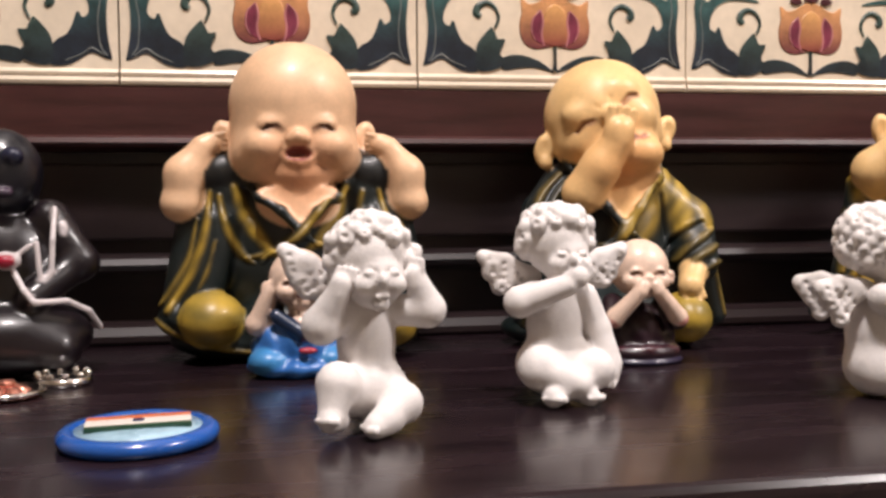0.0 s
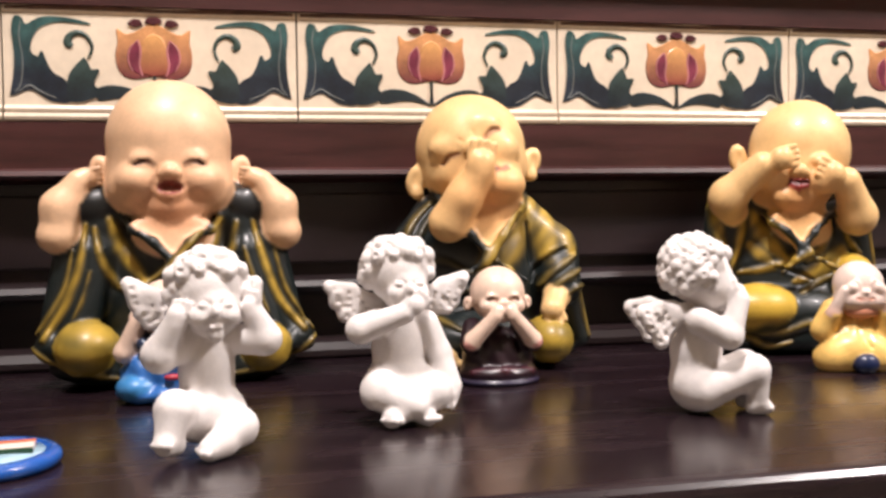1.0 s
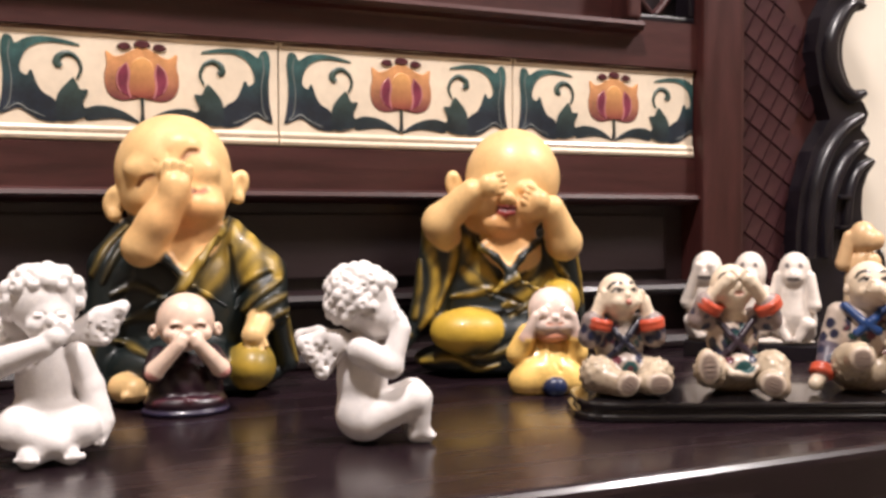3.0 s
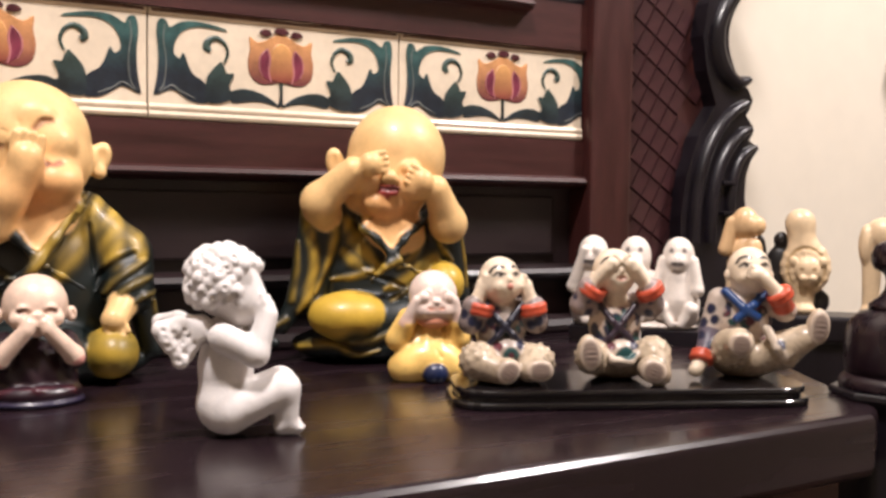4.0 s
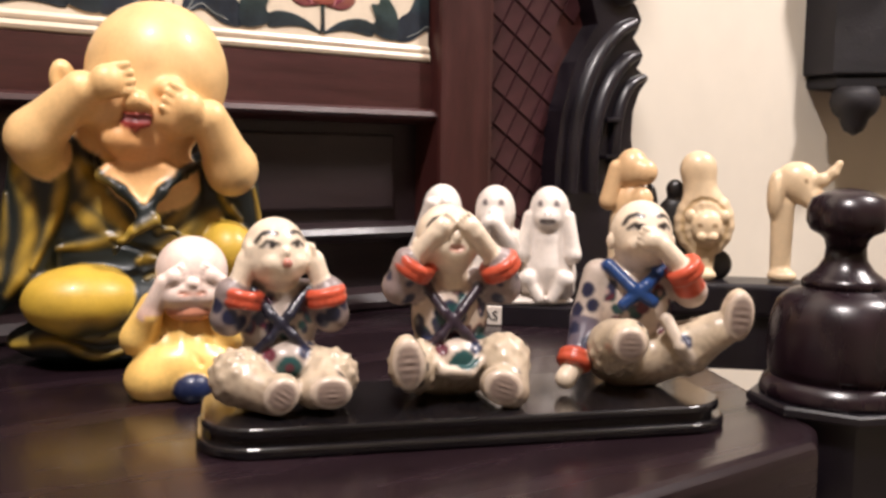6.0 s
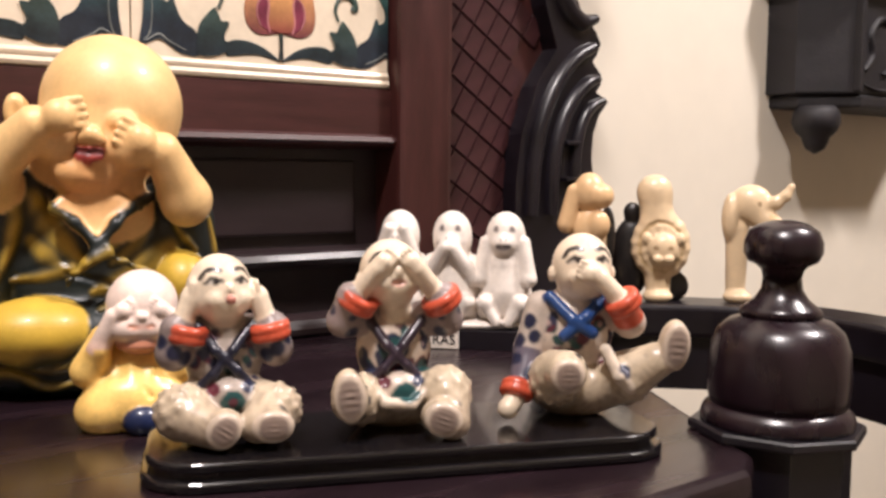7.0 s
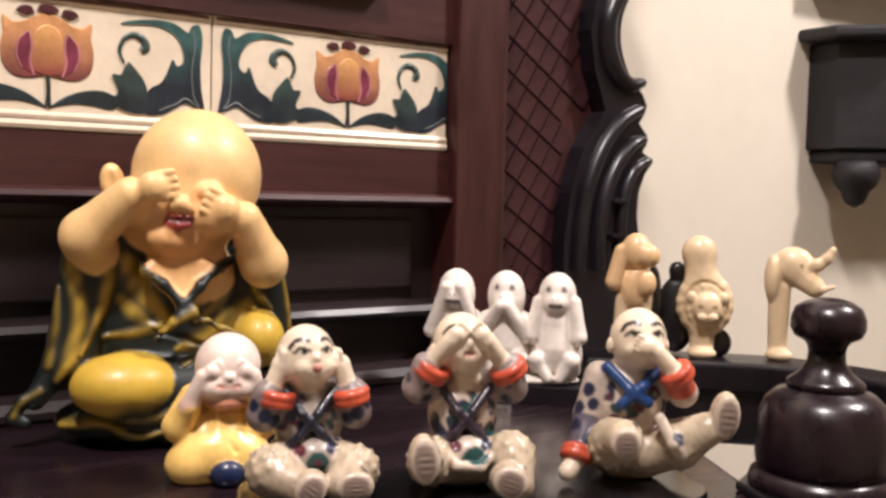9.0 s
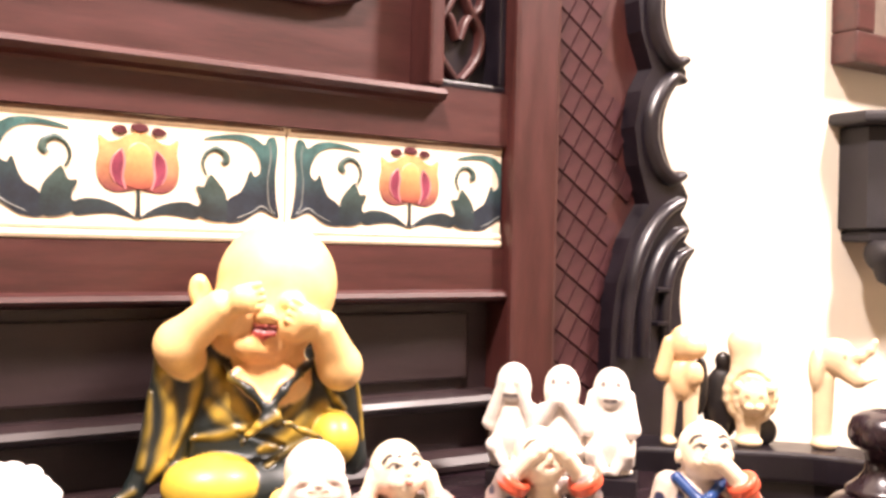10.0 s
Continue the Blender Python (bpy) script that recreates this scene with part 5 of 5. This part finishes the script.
def boy_hearing():
    k = Clay((-30, -30, -1), (30, 20, 64), 0.5)
    boy_trousers(k, (-13, -10, 10), (14, -10, 9))
    k.limb((-13, -11, 9), (-3, -20, 6), 7.5, 5.5, BEIGE, 2)
    shoe(k, (-1.8, -20.5, 7), 5.2, 5.8, 35)
    k.limb((14, -11, 9), (8, -19, 7), 7, 5.5, BEIGE, 2)
    shoe(k, (12, -20.5, 7.2), 6.6, 5.0)
    boy_jacket(k, 5, (0.010, 0.010, 0.022), (0.34, 0.28, 0.24))
    for s in (-1, 1):
        k.limb((s * 9, 2, 31), (s * 15, -3, 26), 5.4, 5.4, (0.24, 0.19, 0.18), 2)
        k.limb((s * 15, -3, 26), (s * 14, -4, 33), 5.2, 5.0, (0.24, 0.19, 0.18), 1)
        for p in ((10, -3, 30), (15, -8, 27), (18, -6, 30), (12, -7, 25), (19, -3, 24)):
            k.ball((s * p[0], p[1], p[2]), 2.3, NAVY, 0.2, mode="paint")
        cuff(k, (s * 12.0 + 1, -5, 33), (-0.2 * s, 0, 1), 4.6)
        k.limb((s * 13, -4, 33), (s * 10, -4, 42), 3.2, 3.0, GLAZE, 1)
        hand(k, (s * 9.8, -4, 43), (-0.1 * s, 0, 1), 2.8, GLAZE, (0, 1, 0))
    k.limb((0, 0, 32), (0, 0, 40), 5, 5, GLAZE, 1)
    g = boy_head(k, (-1.3, 0, 45), 10.2, nod=12, turn=14)
    k.ball(g(0, -1.04, -0.46), (1.4, 1.3, 1.3), (0.50, 0.20, 0.15), 0.6)
    mottle_and_shade(k)
    k.flat(0)
    return k


def boy_blind():
    k = Clay((-30, -30, -1), (34, 20, 68), 0.5)
    boy_trousers(k, (-12, -10, 11), (15, -9, 12))
    k.limb((-12, -11, 11), (-15, -18, 12), 7, 5.5, BEIGE, 2)
    shoe(k, (-15.2, -19, 14.2), 5.2, 8.2, -4)
    k.limb((15, -10, 13), (16, -18, 5), 7.5, 5.5, BEIGE, 2)
    shoe(k, (12.5, -19, 7), 6.4, 5.6, 20)
    boy_jacket(k, 8, (0.03, 0.018, 0.03))
    k.line([(-9, -12, 16), (-4, -15, 10.5), (4, -15, 10), (10, -12, 15)], 1.6, (0.60, 0.50, 0.40), 1)
    k.ball((3, -15, 14), (3.8, 3, 3.6), LEAFY, 0.2, mode="paint")
    for s in (-1, 1):
        k.limb((s * 9, 2, 34), (s * 16, -2, 34), 5.4, 5.6, (0.28, 0.22, 0.21), 2)
        k.limb((s * 16, -2, 34), (s * 14, -6, 42), 5.0, 4.6, (0.28, 0.22, 0.21), 1)
        k.ball((s * 11, -3, 35), 2.2, NAVY, 0.2, mode="paint")
        k.ball((s * 19, -5, 38), 2.0, NAVY, 0.2, mode="paint")
        k.ball((s * 14, -5, 31), 2.4, NAVY, 0.2, mode="paint")
        k.ball((s * 17, -5, 34), 1.8, NAVY, 0.2, mode="paint")
        k.ball((s * 14, -7, 36), 1.6, NAVY, 0.2, mode="paint")
        cuff(k, (s * 12.6 + 1, -6, 41.5), (-0.5 * s, -0.2, 0.8), 4.9)
        k.limb((s * 12.5, -6, 42.5), (s * 6, -10, 51), 3.2, 2.9, GLAZE, 1)
        hand(k, (s * 4.5, -10.5, 53), (-0.7 * s, 0, 0.7), 2.8, GLAZE, (0.7, 0, 0.6 * s))
    k.limb((0, 0, 32), (0, 0, 44), 5, 5, GLAZE, 1)
    g = boy_head(k, (-1.6, 0, 49), 10.3, eyes=False, nod=14, turn=10)
    k.ball(g(0, -0.98, -0.48), (2.2, 1.4, 0.9), (0.62, 0.36, 0.28), 0.5, mode="cut")
    mottle_and_shade(k)
    k.flat(0)
    return k


def boy_silent():
    k = Clay((-30, -34, -1), (42, 20, 70), 0.5)
    boy_trousers(k, (-8, -12, 14), (16, -6, 13))
    k.limb((-8, -12, 16), (-6, -21, 19), 8, 6.5, BEIGE, 2)
    shoe(k, (-6.5, -23, 18.5), 5.8, 5.8)
    k.limb((16, -6, 14), (25, -10, 20), 8.5, 6, BEIGE, 2)
    shoe(k, (30, -12, 25.5), 4.9, 8.4, 6)
    k.ball((0, 3, 28), (13.5, 11, 15), (0.60, 0.50, 0.42), 2)
    spots(k, (0, 3, 26), (13.5, 11, 10), 21, 34)
    k.line([(8, -12, 24), (12, -15, 16), (16, -13, 12), (19, -9, 18)], 2.0, (0.62, 0.52, 0.42), 1)
    k.ball((13, -14, 17), 3, NAVY, 0.2, mode="paint")
    k.line([(-9, -4, 40), (-2, -9.5, 33), (4, -10, 29)], 2.0, (0.012, 0.05, 0.18), 0.8)
    k.line([(9, -4, 40), (2, -9.5, 34), (-5, -9.5, 28)], 2.0, (0.012, 0.05, 0.18), 0.8)
    k.limb((11, 1, 36), (17, -6, 32), 5.4, 5.2, (0.55, 0.44, 0.38), 2)
    k.limb((17, -6, 32), (14, -10, 38), 5.0, 4.4, ORANGE, 1)
    cuff(k, (13, -11, 40), (-0.6, -0.2, 0.8), 4.4)
    k.limb((12.5, -11, 40), (6, -12, 47), 3.3, 3.0, GLAZE, 1)
    hand(k, (3, -12.5, 48.5), (-0.9, 0, 0.4), 3.3, GLAZE, (0.3, 0, 0.9))
    k.limb((-11, 1, 36), (-15, 0, 22), 5.4, 5.0, (0.50, 0.42, 0.36), 2)
    k.limb((-15, 0, 22), (-18, -6, 12), 5.0, 4.4, (0.12, 0.10, 0.13), 1.5)
    for p in ((-16, -4, 32), (-18, -2, 25), (-14, -6, 27), (-19, -4, 19), (-16, -8, 15)):
        k.ball(p, 2.6, NAVY, 0.2, mode="paint")
    cuff(k, (-20, -8, 9), (-0.3, -0.5, -0.8), 4.0)
    k.limb((-20, -8, 8), (-23, -11, 4.5), 3.2, 3.4, GLAZE, 1)
    k.limb((0, 0, 38), (0, 0, 46), 5, 5, GLAZE, 1)
    boy_head(k, (2, 0, 50), 10.6, nod=10, turn=6)
    mottle_and_shade(k)
    k.flat(0)
    return k


BOYS = "three china boys on the stand"
STAND = pose(0.3235, -0.2005, 0.0085, 0, 0, -21.6)
figure("china_boy", boy_hearing(), CHINA, STAND @ pose(-0.0565, 0.006, 0, 0, 0, 2), "glazed china boy with orange cuffs holding his cheeks", "figurine", BOYS)
figure("china_boy", boy_blind(), CHINA, STAND @ pose(-0.004, 0.004, 0, 0, 0, -6), "glazed china boy with orange cuffs hiding his eyes", "figurine", BOYS)
figure("china_boy", boy_silent(), CHINA, STAND @ pose(0.057, 0.004, 0, 0, 0, -12), "glazed china boy with blue collar covering his mouth", "figurine", BOYS)

# ---- three white monkeys on a plinth ----
monkeys = thing("monkey_group", "three white glazed monkeys on a black plinth", "figurine", pose(0.4458, -0.0588, 0, 0, 0, -46) @ Matrix.Diagonal((1, 1, 0.965, 1)))
PORCELAIN, GREY = (0.80, 0.72, 0.65), (0.16, 0.13, 0.13)
k = Clay((-44, -20, 9), (44, 18, 20), 0.7)
k.ball((0, 0, 12), (40, 13, 3.5), PORCELAIN, 2)
me = k.carve("white_base")
me.materials.append(CHINA)
new("white_base", me).parent = monkeys
for x, act in ((-27, "see"), (0, "speak"), (27, "hear")):
    k = Clay((x - 20, -20, 11), (x + 20, 18, 76), 0.7)
    k.ball((x, 1, 25), (13.8, 10.5, 14.5), PORCELAIN, 3)
    k.limb((x, 1, 30), (x, 1, 42), 12, 9.5, PORCELAIN, 3)
    k.ball((x, 0, 58), (9.8, 9.8, 12.5), PORCELAIN, 3)
    k.limb((x, 2, 36), (x, 1, 54), 9, 9, PORCELAIN, 3)
    for s in (-1, 1):
        k.limb((x + s * 8, -2, 18), (x + s * 9, -9, 24), 5.5, 4.6, PORCELAIN, 1.5)
        k.limb((x + s * 9, -9, 24), (x + s * 3, -10, 14), 3.6, 3.0, PORCELAIN, 1.5)
        to = {"see": (x + s * 4, -10, 61), "speak": (x + s * 2, -11, 52), "hear": (x + s * 9.5, -3, 55)}[act]
        k.limb((x + s * 10, 0, 44), (x + s * 12, -5, 36), 4.2, 4.2, PORCELAIN, 1.5)
        k.limb((x + s * 12, -5, 36), to, 4.2, 3.2, PORCELAIN, 1.2)
        if act != "see":
            k.ball((x + s * 4.2, -9.0, 62), (1.6, 2.2, 2.0), GREY, 0.2, mode="paint")
        else:
            k.line([(x + s * 2.2, -9.4, 65), (x + s * 4, -9, 66.2), (x + s * 6, -8, 65.5)], 0.6, GREY, 0.2, "paint")
    k.ball((x, -7.5, 54.5), (5.5, 5, 5), PORCELAIN, 2)
    if act != "speak":
        k.line([(x - 3, -12, 52.8), (x, -12.6, 52.6), (x + 3, -12, 52.8)], 1.0, GREY, 0.4, "cut")
    k.ball((x - 1.2, -12, 57), 0.7, GREY, 0.2, mode="paint")
    k.ball((x + 1.2, -12, 57), 0.7, GREY, 0.2, mode="paint")
    me = k.carve("monkey")
    me.materials.append(CHINA)
    new("monkey", me).parent = monkeys
part("plinth", box(-0.040, 0.042, -0.013, 0.014, 0, 0.0102, 0.0008), EBONY, monkeys, "black plinth")
part("label_plate", box(-0.017, 0.006, -0.0155, -0.0132, 0.0004, 0.0098, 0.0004), material("white_enamel", (0.78, 0.70, 0.62), 0.4, vary=0.06, scale=80), monkeys, "white plate with black letters")
text = bpy.data.curves.new("letters", "FONT")
text.body, text.size, text.extrude, text.align_x = "RAS", 0.0068, 0.00015, "RIGHT"
holder = bpy.data.objects.new("letters", text)
scene.collection.objects.link(holder)
me = bpy.data.meshes.new_from_object(holder)
bpy.data.objects.remove(holder)
me.materials.clear()
me.materials.append(EBONY)
ob = new("letters", me)
ob.parent, ob.matrix_local = monkeys, pose(0.0045, -0.0157, 0.0028, 90)

# ---- bone animals on the side shelf ----
BONE, AMBER, BLACK = (0.73, 0.55, 0.35), (0.72, 0.47, 0.25), (0.010, 0.008, 0.008)


def bone_monkey():
    k = Clay((-20, -18, -1), (22, 18, 80), 0.7)
    k.ball((1, 0, 62), (9.5, 10, 11), AMBER, 2)
    k.ball((8, -5, 60), (7.5, 7, 7), AMBER, 2)
    k.limb((-8, -2, 62), (-12, -3, 44), 4.5, 5.5, AMBER, 2)
    k.ball((1, 0, 40), (10, 9, 13), AMBER, 2)
    k.ball((7, -6, 44), (6.5, 6, 8), AMBER, 2)
    for s in (-1, 1):
        k.limb((s * 6, 0, 34), (s * 7 - 1, 0, 3), 5, 4, BONE, 2)
        k.ball((s * 7, -3, 2.5), (5, 7, 3), BONE, 1.5)
    k.ball((12, 6, 36), (5, 6, 18), BLACK, 1)
    k.flat(0)
    return k


def bone_lion():
    k = Clay((-30, -20, -1), (26, 22, 80), 0.7)
    k.ball((-2, 0, 62), (10, 9, 10), BONE, 3)
    k.limb((-2, 0, 62), (0, 0, 46), 8.5, 10, BONE, 3)
    k.ball((2, -3, 32), (16.5, 9, 19.5), BONE, 3, ripple=lambda x, y, z: 0.22 * np.sin(14 * np.arctan2(z, x)))
    k.line([(2 + 12.5 * math.cos(a), -10.5 + 1.5 * abs(math.cos(a)), 31 + 14.5 * math.sin(a)) for a in [0.35 * i for i in range(19)]], 0.9, (0.55, 0.38, 0.20), 1.2, "cut")
    k.ball((3, -11, 30), (8.5, 6, 9), BONE, 1.5)
    for s in (-1, 1):
        k.ball((3 + s * 4, -16, 31), (1.8, 1.6, 1.2), (0.30, 0.18, 0.09), 0.5, mode="paint")
        k.ball((3 + s * 9, -10, 36), (3, 3, 3.5), BONE, 1)
        k.ball((3 + s * 3, -16, 25), (3, 2.5, 2.4), BONE, 1)
    k.limb((1, -1, 18), (1, -1, 4), 8, 6.5, BONE, 2)
    k.ball((1, -5, 3), (8.5, 8, 4), BONE, 2)
    k.ball((-14, 8, 50), (5, 5, 6), BLACK, 1)
    k.ball((-14, 8, 24), (12, 8, 23), BLACK, 2)
    k.ball((10, 8, 8), (9, 6, 9), BLACK, 2)
    k.flat(0)
    return k


def bone_elephant():
    k = Clay((-22, -20, -1), (44, 18, 78), 0.7)
    k.ball((2, 0, 56), (12, 10, 11), BONE, 3)
    k.limb((2, 0, 54), (14, -6, 44), 9, 6, BONE, 3)
    k.ball((-9, -2, 48), (5, 8, 14), BONE, 2)
    k.limb((-5, 0, 42), (-5, 0, 4), 6.5, 5.5, BONE, 2)
    k.ball((-4, -4, 3), (8, 8, 4), BONE, 2)
    k.line([(10, -4, 56), (15, -6, 57), (20, -6, 61), (23, -6, 66)], 4.2, BONE, 2, taper=0.5)
    k.line([(13, -8, 44), (18, -10, 43), (24, -10, 45)], 2.2, BONE, 1.5, taper=0.5)
    k.ball((12, -8, 47), (4.5, 3, 4.5), AMBER, 1)
    k.ball((6, -9, 56), (1.4, 1.4, 1.6), (0.20, 0.11, 0.05), 0.4, mode="paint")
    k.flat(0)
    return k


BONES = "three carved bone animals"
figure("bone_animal", bone_monkey(), IVORY, pose(0.541, -0.058, 0.0145, 0, 0, -45) @ Matrix.Diagonal((0.95, 0.8, 1, 1)), "carved amber-coloured bone monkey on the side shelf", "carving", BONES)
figure("bone_animal", bone_lion(), IVORY, pose(0.5785, -0.0767, 0.0145, 0, 0, -45) @ Matrix.Diagonal((1, 0.8, 1, 1)), "carved pale bone lion with a black back", "carving", BONES)
figure("bone_animal", bone_elephant(), IVORY, pose(0.618, -0.108, 0.0145, 0, 0, -50) @ Matrix.Diagonal((1, 0.8, 1, 1)), "carved pale bone elephant with raised trunk", "carving", BONES)

# ---- dark idol, dishes and the flag badge ----
def idol():
    brown, navy, white = (0.007, 0.004, 0.006), (0.004, 0.004, 0.008), (0.55, 0.50, 0.50)
    k = Clay((-44, -34, -1), (46, 28, 112), 0.9)
    k.ball((0, 0, 40), (26, 17, 32), brown, 3)
    k.ball((0, -6, 17), (37, 23, 17), brown, 4)
    k.limb((-26, -16, 14), (24, -18, 12), 9, 9, brown, 4)
    k.ball((2, 0, 86), (16, 15, 19), navy, 2)
    for s in (-1, 1):
        k.limb((s * 20, 0, 66), (s * 32, -4, 48), 9, 8, brown, 3)
        k.limb((s * 32, -4, 48), (s * 14, -18, 34), 7.5, 6, brown, 3)
        k.ball((2 + s * 6, -13, 93), (4, 3.5, 3.5), (0.008, 0.010, 0.030), 1)
        k.line([(s * 23, -8, 71), (s * 22.5, -15, 58), (s * 22, -17, 45), (s * 18, -19, 39.5), (s * 16.5, -18, 57)], 1.3, white, 0.5)
    k.ball((26, -8, 61), (2.2, 2.2, 5), white, 0.5)
    k.ball((5, -20, 50), (6, 3, 4), white, 0.5)
    k.ball((5, -22, 50), (4, 2.4, 2.6), (0.30, 0.01, 0.03), 0.4)
    k.line([(9, -19, 52), (14, -19, 56)], 1.2, white, 0.5)
    k.line([(8, -20, 45), (12, -24, 38), (16, -26, 33), (28, -22, 33), (36, -16, 28), (40, -8, 20)], 1.4, white, 0.5)
    k.line([(-8, -20, 45), (-16, -26, 33), (-28, -22, 33), (-40, -8, 22)], 1.4, white, 0.5)
    k.ball((4, -15, 78), (4, 3, 2), (0.05, 0.03, 0.05), 1)
    k.flat(0)
    return k


figure("idol_statuette", idol(), CHINA, pose(-0.192, -0.075, 0, 0, 0, 6), "dark glazed seated idol with white cords and a red gem", "statuette")

CHROME = material("polished_metal", (0.75, 0.72, 0.70), 0.12, 1.0, vary=0.1, scale=90)
COPPER = material("pink_copper", (0.62, 0.27, 0.20), 0.25, 0.9, vary=0.25, scale=120, bump=0.1)
dish = thing("trinket_dish", "small copper lotus dish with a silver rim", "dish", pose(-0.178, -0.126, 0))
part("plate", lathe([(0.0, 0.0), (0.011, 0.0), (0.0125, 0.001), (0.0125, 0.002), (0.010, 0.0015), (0.0, 0.0012)][1:-1]), COPPER, dish, smooth=True)
part("rim", lathe([(0.0120, 0.0012), (0.0138, 0.0016), (0.0142, 0.0026), (0.0134, 0.0034), (0.0124, 0.0030)]), CHROME, dish, "silver rim", smooth=True)
for i in range(7):
    bm = bmesh.new()
    bmesh.ops.create_uvsphere(bm, u_segments=12, v_segments=8, radius=1, matrix=Matrix.Rotation(2 * math.pi * i / 7, 4, "Z") @ Matrix.LocRotScale((0.0065, 0, 0.0028), Euler((0, 0.35, 0)), (0.0042, 0.0026, 0.0014)))
    part("petal", bm, COPPER, dish, smooth=True)
part("ring", lathe([(0.0022, 0.0035), (0.0032, 0.0040), (0.0034, 0.0058), (0.0026, 0.0066), (0.0020, 0.0060)], 24), COPPER, dish, smooth=True)
loop = thing("metal_ring", "shiny silver ring lying on the sideboard", "ring", pose(-0.162, -0.104, 0))
part("band", lathe([(0.0085, 0.0), (0.0112, 0.0004), (0.0118, 0.0020), (0.0110, 0.0036), (0.0088, 0.0040), (0.0080, 0.0026)]), CHROME, loop, smooth=True)
for i in range(10):
    bm = bmesh.new()
    bmesh.ops.create_uvsphere(bm, u_segments=10, v_segments=6, radius=0.0016, matrix=Matrix.Translation((0.0098 * math.cos(0.628 * i), 0.0098 * math.sin(0.628 * i), 0.0046)))
    part("bead", bm, CHROME, loop, smooth=True)

badge = thing("flag_badge", "round blue badge with an orange, white and green flag", "badge", pose(-0.1195, -0.2045, 0, 0, 0, 6))
part("rim", lathe([(0.0190, 0.0), (0.0235, 0.0004), (0.0245, 0.0020), (0.0242, 0.0038), (0.0225, 0.0052), (0.0200, 0.0052), (0.0190, 0.0046)]), material("blue_plastic", (0.012, 0.085, 0.36), 0.25, vary=0.1, scale=60, coat=0.4), badge, "blue plastic rim", smooth=True)
part("face", lathe([(0.0192, 0.0), (0.0192, 0.0048), (0.012, 0.0054), (0.0005, 0.0057)]), material("pale_blue_print", (0.30, 0.46, 0.56), 0.25, vary=0.25, scale=50, coat=0.6), badge, smooth=True)
part("dark_patch", lathe([(0.0070, 0.0), (0.0070, 0.0002), (0.0005, 0.0003)], 24), material("navy_print", (0.03, 0.07, 0.22), 0.3), badge).location = (0.001, 0.0095, 0.0051)
for name, colour, y0, y1, z in (("orange_stripe", (0.62, 0.16, 0.06), 0.0034, 0.0078, 0.0056), ("white_stripe", (0.78, 0.72, 0.66), -0.0038, 0.0034, 0.0056), ("green_stripe", (0.015, 0.055, 0.025), -0.0066, -0.0038, 0.0054)):
    part(name, box(-0.0158, 0.0158, y0, y1, 0.0048, z + 0.0012, 0.0003), material(name, colour, 0.3, vary=0.08, scale=80, coat=0.3), badge)
part("wheel", lathe([(0.0018, 0.0), (0.0018, 0.0003), (0.0003, 0.0003)], 20), material("navy_ink", (0.01, 0.015, 0.08), 0.3), badge).location = (0, 0, 0.0068)
